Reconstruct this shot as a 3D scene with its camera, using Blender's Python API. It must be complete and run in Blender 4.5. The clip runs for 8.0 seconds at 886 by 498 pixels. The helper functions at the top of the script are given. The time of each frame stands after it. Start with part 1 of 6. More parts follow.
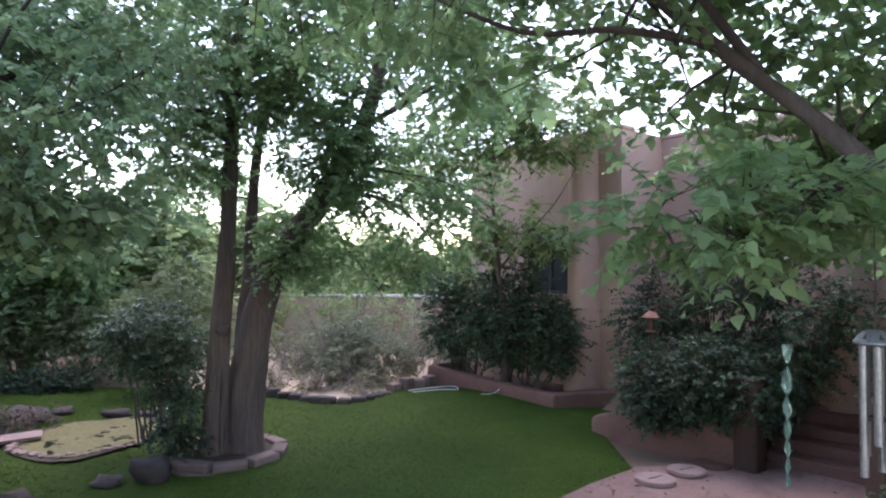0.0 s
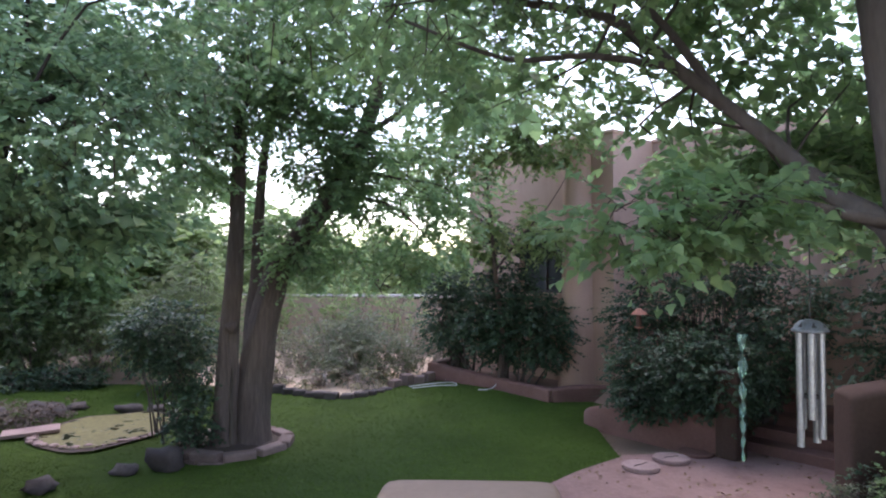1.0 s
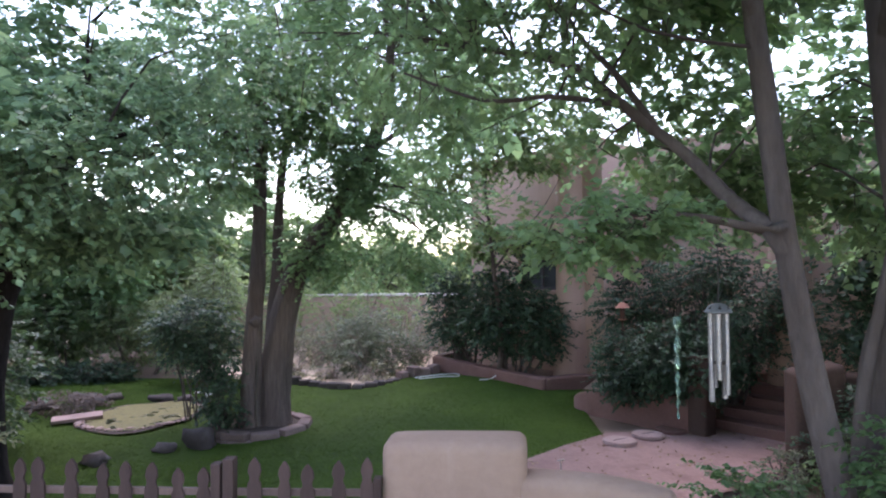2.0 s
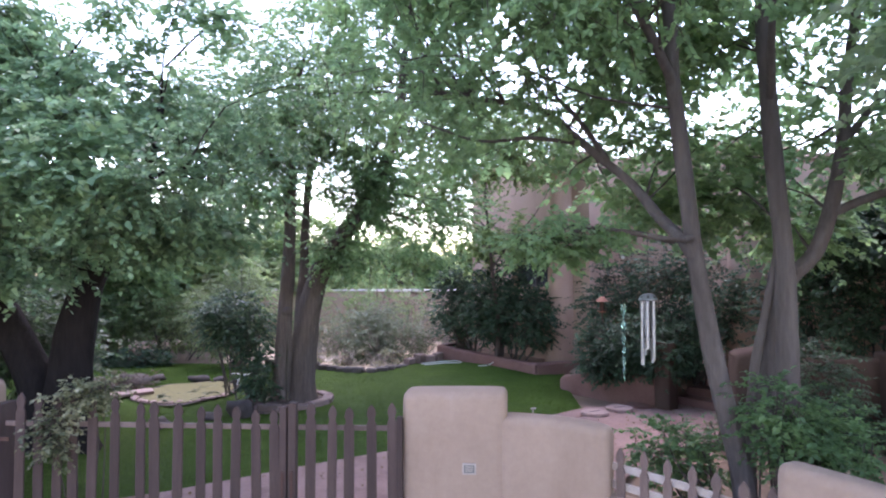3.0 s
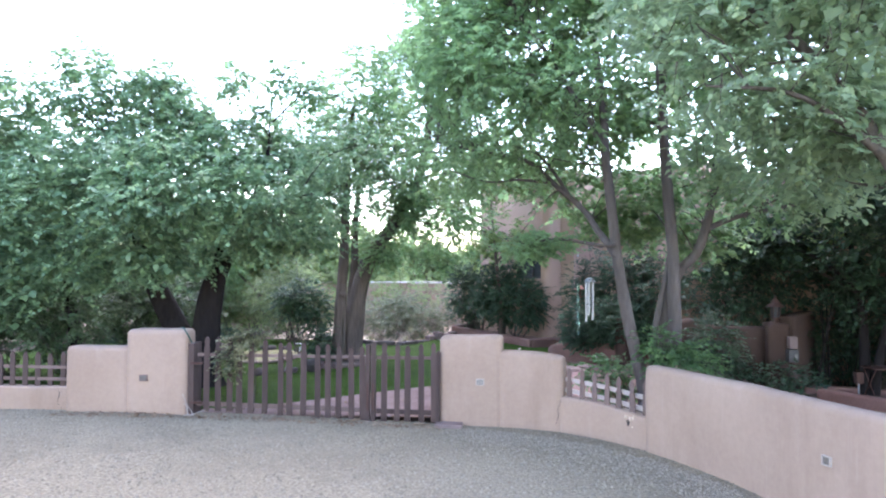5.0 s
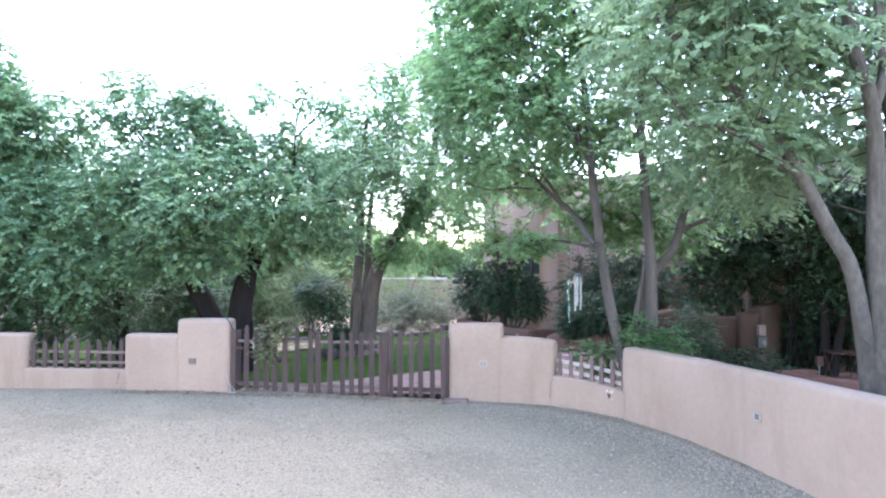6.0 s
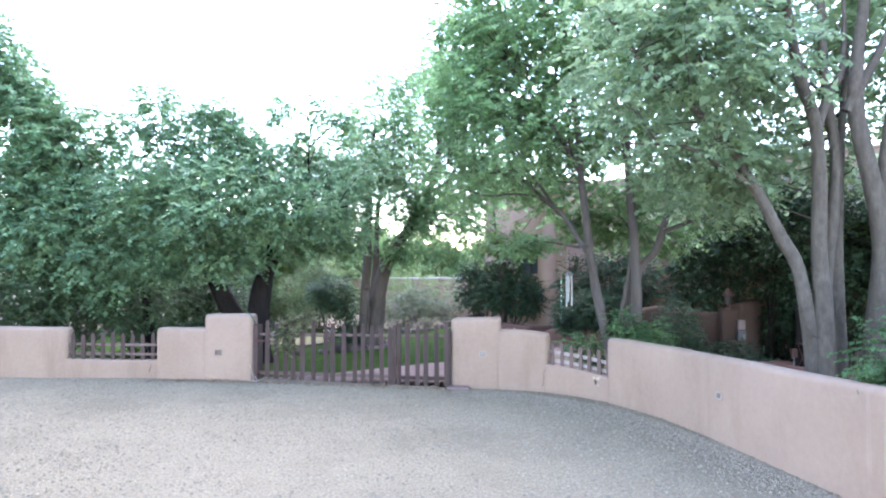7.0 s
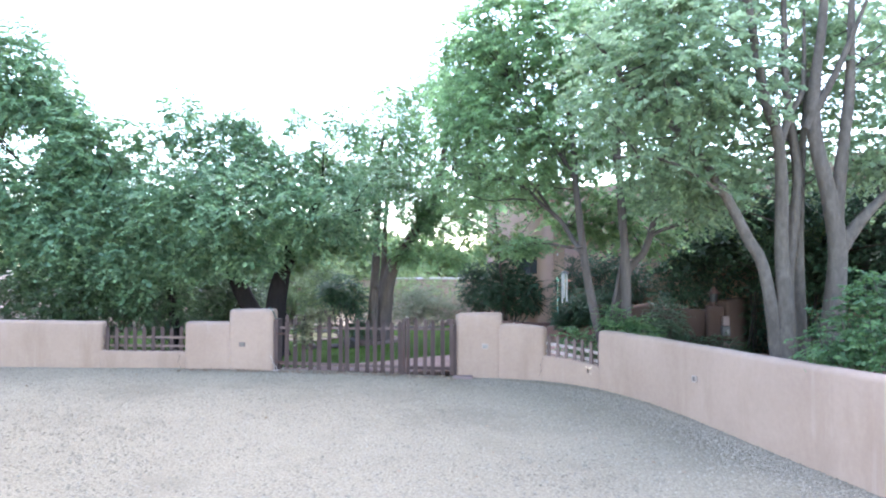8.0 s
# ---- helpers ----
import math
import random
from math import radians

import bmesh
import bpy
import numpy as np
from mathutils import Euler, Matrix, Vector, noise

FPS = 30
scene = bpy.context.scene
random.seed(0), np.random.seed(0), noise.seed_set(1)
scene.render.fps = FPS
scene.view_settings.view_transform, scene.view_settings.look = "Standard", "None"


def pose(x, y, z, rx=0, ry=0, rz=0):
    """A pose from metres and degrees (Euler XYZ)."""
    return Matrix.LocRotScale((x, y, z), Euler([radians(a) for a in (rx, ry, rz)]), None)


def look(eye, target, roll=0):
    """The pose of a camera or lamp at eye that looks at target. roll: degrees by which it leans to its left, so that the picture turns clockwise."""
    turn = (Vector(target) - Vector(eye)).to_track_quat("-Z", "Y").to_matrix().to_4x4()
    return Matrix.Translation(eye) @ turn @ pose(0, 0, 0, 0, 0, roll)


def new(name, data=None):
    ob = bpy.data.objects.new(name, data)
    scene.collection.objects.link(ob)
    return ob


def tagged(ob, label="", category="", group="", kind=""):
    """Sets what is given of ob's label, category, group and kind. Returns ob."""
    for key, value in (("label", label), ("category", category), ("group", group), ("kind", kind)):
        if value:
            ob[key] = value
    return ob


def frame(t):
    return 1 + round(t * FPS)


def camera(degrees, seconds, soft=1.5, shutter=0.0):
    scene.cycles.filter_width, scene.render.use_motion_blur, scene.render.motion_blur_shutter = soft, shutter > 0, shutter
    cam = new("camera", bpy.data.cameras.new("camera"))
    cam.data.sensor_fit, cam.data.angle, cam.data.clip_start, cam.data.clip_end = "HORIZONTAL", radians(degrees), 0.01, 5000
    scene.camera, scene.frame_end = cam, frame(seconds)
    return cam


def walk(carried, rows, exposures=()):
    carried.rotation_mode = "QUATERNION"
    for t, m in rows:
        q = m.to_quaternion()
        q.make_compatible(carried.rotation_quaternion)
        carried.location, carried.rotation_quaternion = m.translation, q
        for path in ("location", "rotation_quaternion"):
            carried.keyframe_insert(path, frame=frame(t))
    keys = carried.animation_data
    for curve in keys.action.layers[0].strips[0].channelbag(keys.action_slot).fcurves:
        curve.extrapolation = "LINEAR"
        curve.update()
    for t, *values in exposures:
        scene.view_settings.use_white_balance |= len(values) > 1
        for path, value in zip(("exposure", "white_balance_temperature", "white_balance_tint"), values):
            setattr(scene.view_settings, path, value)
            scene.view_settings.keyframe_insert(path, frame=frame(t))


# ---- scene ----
cam = camera(69.0, 8.0, 2.1)
PATH = [
    (0, (0.048, 0.199, 2.811), (-0.021, 2.197, 2.875), 0.4),
    (0.5, (0.087, -0.049, 2.802), (0.016, 1.949, 2.868), 0.3),
    (1, (0.123, -0.333, 2.799), (0.051, 1.664, 2.865), 0.2),
    (1.5, (0.189, -0.7, 2.798), (0.107, 1.297, 2.86), -0.1),
    (1.7, (0.229, -0.988, 2.777), (0.142, 1.009, 2.846), -0.3),
    (2.8, (0.406, -3.128, 2.791), (0.296, -1.132, 2.849), -0.2),
    (3, (0.377, -3.461, 2.782), (0.271, -1.465, 2.842), -0.1),
    (3.5, (0.308, -4.312, 2.771), (0.198, -2.316, 2.828), 0.0),
    (4, (0.38, -5.322, 2.749), (0.262, -3.326, 2.801), 0.0),
    (4.5, (0.343, -6.603, 2.735), (0.221, -4.607, 2.784), 0.1),
    (4.7, (0.343, -7.203, 2.718), (0.219, -5.207, 2.77), 0.2),
    (6, (0.365, -9.776, 2.736), (0.229, -7.781, 2.776), -0.0),
    (6.5, (0.442, -10.427, 2.693), (0.298, -8.433, 2.739), 0.0),
    (7, (0.458, -11.089, 2.73), (0.312, -9.095, 2.771), -0.1),
    (7.5, (0.477, -11.726, 2.691), (0.325, -9.732, 2.737), -0.1),
    (8, (0.437, -12.387, 2.67), (0.288, -10.393, 2.717), -0.0),
]
walk(cam, [(t, look(eye, target, roll)) for t, eye, target, roll in PATH],
     [(0, 2.55, 7400, 26), (1.5, 2.5, 7350, 25), (3, 2.95, 7080, 30), (4.5, 3.27, 6950, 23), (6, 3.53, 6700, 18), (8, 3.43, 6680, 15)])

# ---- world, sun ----
world = bpy.data.worlds.new("sky")
scene.world = world
world.use_nodes = True
wn = world.node_tree.nodes
sky = wn.new("ShaderNodeTexSky")
sky.sky_type = "NISHITA"
sky.sun_disc = False
sky.sun_elevation = radians(58)
sky.sun_rotation = radians(-6)
sky.air_density = 1.0
sky.ozone_density = 0.4
sky.dust_density = 0.5
wn["Background"].inputs["Strength"].default_value = 0.15
world.node_tree.links.new(sky.outputs[0], wn["Background"].inputs["Color"])
sun_data = bpy.data.lights.new("sun", "SUN")
sun_data.energy = 0.3
sun_data.angle = radians(60)
sun_data.color = (1.0, 0.93, 0.86)
sun = new("sun", sun_data)
sun.matrix_world = look((-0.55, 5.27, 8.48), (0, 0, 0))



# ---- materials ----
def nodes_of(name):
    m = bpy.data.materials.new(name)
    m.use_nodes = True
    nt = m.node_tree
    return m, nt, nt.nodes, nt.links, nt.nodes["Principled BSDF"]


def coords(nt, stretch=(1, 1, 1)):
    geo = nt.nodes.new("ShaderNodeNewGeometry")
    mp = nt.nodes.new("ShaderNodeMapping")
    mp.inputs["Scale"].default_value = stretch
    nt.links.new(geo.outputs["Position"], mp.inputs["Vector"])
    return mp.outputs["Vector"]


def noise_of(nt, vec, scale, detail=4, rough=0.6):
    n = nt.nodes.new("ShaderNodeTexNoise")
    n.inputs["Scale"].default_value = scale
    n.inputs["Detail"].default_value = detail
    n.inputs["Roughness"].default_value = rough
    nt.links.new(vec, n.inputs["Vector"])
    return n.outputs["Fac"]


def ramp_of(nt, fac, stops):
    r = nt.nodes.new("ShaderNodeValToRGB")
    el = r.color_ramp.elements
    while len(el) < len(stops):
        el.new(0.5)
    for e, (pos, col) in zip(el, stops):
        e.position = pos
        e.color = (*col, 1)
    nt.links.new(fac, r.inputs["Fac"])
    return r.outputs["Color"]


def mix_of(nt, fac, a, b, mode="MIX"):
    m = nt.nodes.new("ShaderNodeMix")
    m.data_type = "RGBA"
    m.blend_type = mode
    for sock, v in ((m.inputs[0], fac), (m.inputs[6], a), (m.inputs[7], b)):
        if isinstance(v, (int, float)):
            sock.default_value = v
        elif isinstance(v, tuple):
            sock.default_value = (*v, 1)
        else:
            nt.links.new(v, sock)
    return m.outputs[2]


def bump_of(nt, height, strength, distance, bsdf):
    b = nt.nodes.new("ShaderNodeBump")
    b.inputs["Strength"].default_value = strength
    b.inputs["Distance"].default_value = distance
    nt.links.new(height, b.inputs["Height"])
    nt.links.new(b.outputs["Normal"], bsdf.inputs["Normal"])


def surface(name, dark, light, big=0.8, fine=18, rough=0.9, bump=0.4, depth=0.01, stretch=(1, 1, 1), stain=None, stain_scale=0.5, metal=0.0, island=0.0, grain=0.45, streak=None, speckle=(0.72, 1.22), sheen=0.35):
    """A rough natural surface: two scales of colour, optional stains, fine relief."""
    m, nt, n, l, b = nodes_of(name)
    v = coords(nt, stretch)
    wide = noise_of(nt, v, big, 3)
    tight = noise_of(nt, v, fine, 6, 0.7)
    c1 = ramp_of(nt, wide, ((0.3, dark), (0.7, light)))
    mid = tuple((x + y) / 2 for x, y in zip(dark, light))
    c2 = ramp_of(nt, tight, ((0.35, tuple(x * speckle[0] for x in mid)), (0.65, tuple(min(1, x * speckle[1]) for x in mid))))
    col = mix_of(nt, grain, c1, c2)
    if stain:
        s = noise_of(nt, coords(nt, (1, 1, 0.25)), stain_scale, 5, 0.65)
        f = nt.nodes.new("ShaderNodeMapRange")
        f.inputs[1].default_value, f.inputs[2].default_value, f.inputs[4].default_value = 0.5, 0.72, 0.75
        l.new(s, f.inputs[0])
        col = mix_of(nt, f.outputs[0], col, stain)
    if streak:
        runs = ramp_of(nt, noise_of(nt, coords(nt, (7, 7, 0.35)), 1.0, 4, 0.6), ((0.56, (0, 0, 0)), (0.72, (0.5, 0.5, 0.5))))
        patch = ramp_of(nt, noise_of(nt, coords(nt), 0.8, 2), ((0.45, (0, 0, 0)), (0.62, (1, 1, 1))))
        col = mix_of(nt, mix_of(nt, 1.0, runs, patch, "MULTIPLY"), col, streak)
    if island:
        g = n.new("ShaderNodeObjectInfo")
        hsv = n.new("ShaderNodeHueSaturation")
        mr = n.new("ShaderNodeMapRange")
        mr.inputs[3].default_value, mr.inputs[4].default_value = 1 - island, 1 + island
        l.new(g.outputs["Random"], mr.inputs[0])
        l.new(mr.outputs[0], hsv.inputs["Value"])
        l.new(col, hsv.inputs["Color"])
        col = hsv.outputs["Color"]
    l.new(col, b.inputs["Base Color"])
    b.inputs["Roughness"].default_value = rough
    b.inputs["Metallic"].default_value = metal
    b.inputs["Specular IOR Level"].default_value = sheen
    if bump:
        bump_of(nt, tight, bump, depth, b)
    return m


def leaf_material(name, dark, light, tip, through_light=0.35, gloss=0.45):
    """Leaves: colour varies leaf by leaf, some light shines through."""
    m, nt, n, l, b = nodes_of(name)
    geo = n.new("ShaderNodeNewGeometry")
    deep = tuple(x * 0.7 for x in dark)
    col = ramp_of(nt, geo.outputs["Random Per Island"], ((0.0, deep), (0.35, dark), (0.7, light), (0.97, tip)))
    spray = noise_of(nt, coords(nt), 2.6, 3, 0.6)
    col = mix_of(nt, 0.55, col, ramp_of(nt, spray, ((0.34, deep), (0.5, light), (0.66, tip))))
    wide = noise_of(nt, coords(nt), 0.8, 2)
    col = mix_of(nt, 0.35, col, ramp_of(nt, wide, ((0.36, dark), (0.64, light))))
    l.new(col, b.inputs["Base Color"])
    b.inputs["Roughness"].default_value = gloss
    b.inputs["Specular IOR Level"].default_value = 0.4
    tr = n.new("ShaderNodeBsdfTranslucent")
    bright = n.new("ShaderNodeHueSaturation")
    bright.inputs["Value"].default_value = 2.1
    bright.inputs["Saturation"].default_value = 1.05
    l.new(col, bright.inputs["Color"])
    l.new(bright.outputs[0], tr.inputs["Color"])
    mx = n.new("ShaderNodeMixShader")
    mx.inputs[0].default_value = through_light
    l.new(b.outputs[0], mx.inputs[1])
    l.new(tr.outputs[0], mx.inputs[2])
    l.new(mx.outputs[0], n["Material Output"].inputs["Surface"])
    return m


def plain(name, col, rough=0.5, metal=0.0, trans=0.0):
    m, nt, n, l, b = nodes_of(name)
    v = coords(nt)
    t = noise_of(nt, v, 40, 4)
    l.new(ramp_of(nt, t, ((0.3, tuple(x * 0.8 for x in col)), (0.7, tuple(min(1, x * 1.15) for x in col)))), b.inputs["Base Color"])
    b.inputs["Roughness"].default_value = rough
    b.inputs["Metallic"].default_value = metal
    b.inputs["Transmission Weight"].default_value = trans
    return m


M_STUCCO = surface("boundary_stucco", (0.300, 0.204, 0.155), (0.377, 0.265, 0.206), 0.7, 13, 0.92, 0.3, 0.006, speckle=(0.82, 1.16), stain=(0.245, 0.162, 0.118), stain_scale=1.1, grain=0.3, streak=(0.44, 0.33, 0.28))
M_HOUSE = surface("house_stucco", (0.39, 0.250, 0.192), (0.475, 0.324, 0.256), 0.5, 25, 0.92, 0.35, 0.008, grain=0.15, stain=(0.28, 0.17, 0.125), stain_scale=0.6)
# stucco darkened so that the shade round steps and courtyard is in its colour
M_STUCCO_SHADED = surface("shaded_brown_stucco", (0.058, 0.037, 0.030), (0.098, 0.064, 0.053), 0.6, 25, 0.92, 0.35, 0.006, stain=(0.055, 0.030, 0.022), stain_scale=0.8, sheen=0.1)
M_GRAVEL = surface("gravel_bed", (0.20, 0.161, 0.108), (0.305, 0.25, 0.174), 2.2, 26, 0.95, 1.0, 0.03, stain=(0.17, 0.136, 0.092), stain_scale=0.35, grain=0.75, speckle=(0.5, 1.5))
def pebble_material(name, dark, mid, light):
    m, nt, n, l, b = nodes_of(name)
    geo = n.new("ShaderNodeNewGeometry")
    col = ramp_of(nt, geo.outputs["Random Per Island"], ((0.0, dark), (0.5, mid), (1.0, light)))
    l.new(mix_of(nt, 0.4, col, ramp_of(nt, noise_of(nt, coords(nt), 60, 4), ((0.3, dark), (0.7, light)))), b.inputs["Base Color"])
    b.inputs["Roughness"].default_value = 0.9
    return m


M_STONE = pebble_material("gravel_stone", (0.10, 0.080, 0.056), (0.212, 0.174, 0.124), (0.345, 0.29, 0.212))
M_SOIL = surface("dry_soil", (0.13, 0.085, 0.06), (0.24, 0.165, 0.125), 0.6, 30, 0.95, 0.6, 0.02)
M_FAR = surface("tan_stucco", (0.35, 0.245, 0.185), (0.43, 0.315, 0.245), 0.6, 25, 0.92, 0.35, 0.006, stain=(0.29, 0.20, 0.15), stain_scale=0.8, grain=0.2)
M_GRASS_BED = surface("lawn_base", (0.026, 0.052, 0.010), (0.054, 0.094, 0.018), 0.55, 40, 0.9, 0.5, 0.02, grain=0.2)
M_PATIO = surface("patio_concrete", (0.20, 0.118, 0.102), (0.31, 0.196, 0.172), 0.8, 22, 0.85, 0.3, 0.005, stain=(0.145, 0.076, 0.066), stain_scale=1.9)
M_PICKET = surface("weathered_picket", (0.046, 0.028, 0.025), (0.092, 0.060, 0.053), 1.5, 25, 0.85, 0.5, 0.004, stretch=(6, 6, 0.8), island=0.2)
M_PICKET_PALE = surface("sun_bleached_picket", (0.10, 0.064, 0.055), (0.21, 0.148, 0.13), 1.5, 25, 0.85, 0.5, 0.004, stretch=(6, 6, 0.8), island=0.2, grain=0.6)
M_RAIL = surface("pale_rail", (0.33, 0.27, 0.24), (0.48, 0.41, 0.37), 1.5, 20, 0.85, 0.3, 0.003, stretch=(1, 6, 6))
M_BARK_GREY = surface("grey_bark", (0.066, 0.054, 0.050), (0.172, 0.144, 0.134), 1.8, 9, 0.95, 1.0, 0.03, stretch=(2.2, 2.2, 0.45), stain=(0.095, 0.077, 0.07), stain_scale=2.5, grain=0.6)
# bark taken almost to black: shade under the crowns is in the colour
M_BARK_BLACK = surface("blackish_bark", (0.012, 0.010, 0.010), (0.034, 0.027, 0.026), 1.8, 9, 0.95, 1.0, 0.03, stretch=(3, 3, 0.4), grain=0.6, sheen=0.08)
M_BARK_DARK = surface("dark_bark", (0.032, 0.024, 0.021), (0.235, 0.178, 0.157), 1.8, 8.0, 0.95, 1.0, 0.06, stretch=(3, 3, 0.35), grain=0.85)
M_BARK_PALE = surface("pale_bark", (0.058, 0.047, 0.038), (0.165, 0.137, 0.113), 1.5, 7, 0.9, 1.0, 0.04, stretch=(2, 2, 0.9), stain=(0.07, 0.056, 0.046), stain_scale=3.0, grain=0.7, speckle=(0.6, 1.3))
M_TWIG = surface("twig_bark", (0.05, 0.04, 0.036), (0.11, 0.09, 0.08), 3, 30, 0.9, 0.4, 0.004)
# shaded copy of the twig bark, for the trees with blackish bark
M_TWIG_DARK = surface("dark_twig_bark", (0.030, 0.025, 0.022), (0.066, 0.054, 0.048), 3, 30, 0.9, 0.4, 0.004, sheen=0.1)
M_LEAF = leaf_material("broad_leaf", (0.094, 0.160, 0.083), (0.168, 0.266, 0.131), (0.285, 0.395, 0.17), 0.5)
# broad leaf paled and greyed: haze is put into the colour
M_LEAF_HAZED = leaf_material("haze_greyed_leaf", (0.110, 0.160, 0.096), (0.198, 0.272, 0.160), (0.33, 0.395, 0.21), 0.5)
M_LEAF_DARK = leaf_material("dark_leaf", (0.070, 0.136, 0.079), (0.170, 0.286, 0.158), (0.38, 0.50, 0.24), 0.27)
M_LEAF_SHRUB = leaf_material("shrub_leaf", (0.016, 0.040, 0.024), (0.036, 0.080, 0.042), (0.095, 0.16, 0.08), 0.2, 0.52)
M_LEAF_BUSH = leaf_material("bush_leaf", (0.046, 0.10, 0.046), (0.096, 0.185, 0.080), (0.18, 0.28, 0.11), 0.4, 0.5)
M_LEAF_LIGHT = leaf_material("light_leaf", (0.10, 0.148, 0.062), (0.18, 0.248, 0.108), (0.28, 0.335, 0.15), 0.52)
M_LEAF_OLIVE = leaf_material("olive_leaf", (0.065, 0.096, 0.046), (0.125, 0.17, 0.080), (0.22, 0.255, 0.125), 0.45)
M_LEAF_GREY = leaf_material("sage_leaf", (0.060, 0.082, 0.048), (0.128, 0.158, 0.092), (0.27, 0.28, 0.19), 0.3)
M_LEAF_DRY = leaf_material("ivy_leaf", (0.04, 0.058, 0.028), (0.15, 0.16, 0.08), (0.58, 0.52, 0.34), 0.3)
def grass_material():
    """Mown grass: broad darker and yellower patches, little change from blade to blade."""
    m, nt, n, l, b = nodes_of("grass_blade")
    v = coords(nt)
    wide = ramp_of(nt, noise_of(nt, v, 0.7, 5, 0.65), ((0.36, (0.028, 0.061, 0.010)), (0.64, (0.086, 0.147, 0.025))))
    geo = n.new("ShaderNodeNewGeometry")
    blade = ramp_of(nt, geo.outputs["Random Per Island"], ((0.0, (0.032, 0.069, 0.010)), (0.8, (0.084, 0.146, 0.025)), (1.0, (0.14, 0.195, 0.05))))
    l.new(mix_of(nt, 0.45, wide, blade), b.inputs["Base Color"])
    b.inputs["Roughness"].default_value = 0.8
    b.inputs["Specular IOR Level"].default_value = 0.08
    return m


M_GRASS = grass_material()
M_GRASS_BED.node_tree.nodes["Principled BSDF"].inputs["Specular IOR Level"].default_value = 0.08
M_MULCH = surface("dark_soil", (0.045, 0.031, 0.024), (0.095, 0.067, 0.052), 2.0, 30, 0.95, 0.8, 0.02)
M_KERB = surface("cast_stone", (0.125, 0.085, 0.078), (0.225, 0.16, 0.145), 2, 30, 0.9, 0.6, 0.01, island=0.2)
M_DISC = surface("pink_cast_stone", (0.26, 0.17, 0.155), (0.37, 0.262, 0.24), 3, 30, 0.9, 0.5, 0.006)
M_ROCK = surface("dark_rock", (0.042, 0.034, 0.033), (0.10, 0.08, 0.076), 2.5, 18, 0.9, 0.8, 0.02, island=0.2)
M_REDSTONE = surface("red_sandstone", (0.130, 0.062, 0.050), (0.22, 0.118, 0.098), 1.2, 25, 0.9, 0.5, 0.008, island=0.12)
def pond_material():
    """Olive duckweed broken by dark open water."""
    m, nt, n, l, b = nodes_of("duckweed")
    v = coords(nt)
    weed = ramp_of(nt, noise_of(nt, v, 14, 6, 0.75), ((0.3, (0.075, 0.066, 0.020)), (0.7, (0.19, 0.168, 0.055))))
    gap = ramp_of(nt, noise_of(nt, v, 2.6, 5, 0.7), ((0.56, (0, 0, 0)), (0.59, (1, 1, 1))))
    l.new(mix_of(nt, gap, weed, (0.02, 0.022, 0.014)), b.inputs["Base Color"])
    rough = ramp_of(nt, gap, ((0.0, (0.85, 0.85, 0.85)), (1.0, (0.08, 0.08, 0.08))))
    l.new(rough, b.inputs["Roughness"])
    return m


M_POND = pond_material()
M_ALU = plain("brushed_aluminium", (0.36, 0.37, 0.385), 0.45, 1.0)
M_CAST = plain("cast_grey_metal", (0.30, 0.32, 0.34), 0.5, 0.8)
M_CORD = plain("dark_cord", (0.05, 0.045, 0.04), 0.8)
M_SPIN = plain("green_glass_plastic", (0.46, 0.76, 0.66), 0.12, 0.0, 0.8)
M_TERRA = plain("terracotta", (0.30, 0.125, 0.085), 0.8)
M_RUST = plain("rusty_iron", (0.09, 0.044, 0.034), 0.75, 0.4)
M_GLASS_DARK = plain("window_glass", (0.02, 0.024, 0.028), 0.3)
M_FRAME = plain("dark_window_frame", (0.055, 0.05, 0.05), 0.6)
M_BLIND = plain("grey_blind", (0.20, 0.21, 0.22), 0.7)
M_WHITE = plain("white_fitting", (0.62, 0.61, 0.60), 0.6)
M_LENS = plain("grey_lens", (0.15, 0.145, 0.13), 0.5)
M_CAP = surface("pale_coping", (0.50, 0.44, 0.40), (0.62, 0.56, 0.52), 0.8, 20, 0.9, 0.3, 0.005)


# ---- mesh helpers ----
def finish(name, bm, material, parent=None, label="", smooth=False):
    me = bpy.data.meshes.new(name)
    bm.to_mesh(me)
    bm.free()
    me.materials.append(material)
    if smooth:
        me.polygons.foreach_set("use_smooth", [True] * len(me.polygons))
    ob = new(name, me)
    if parent is not None:
        ob.parent = parent
    if label:
        ob["label"] = label
    return ob


def part(name, bm, material, parent, label="", smooth=False):
    return finish(name, bm, material, parent, label, smooth)


def thing(name, label, category, at=(0, 0, 0), group="", kind=""):
    ob = new(name)
    ob.location = at
    ob.empty_display_size = 0.2
    return tagged(ob, label, category, group, kind)


def raw_mesh(name, verts, faces, material, parent=None, smooth=False):
    """One mesh from numpy arrays; faces all have the same number of corners."""
    me = bpy.data.meshes.new(name)
    k = faces.shape[1]
    me.vertices.add(len(verts))
    me.vertices.foreach_set("co", np.ascontiguousarray(verts, np.float32).ravel())
    me.loops.add(faces.size)
    me.loops.foreach_set("vertex_index", np.ascontiguousarray(faces, np.int32).ravel())
    me.polygons.add(len(faces))
    me.polygons.foreach_set("loop_start", np.arange(0, faces.size, k, dtype=np.int32))
    me.polygons.foreach_set("use_smooth", np.full(len(faces), smooth))
    me.update(calc_edges=True)
    me.materials.append(material)
    ob = new(name, me)
    if parent is not None:
        ob.parent = parent
    return ob


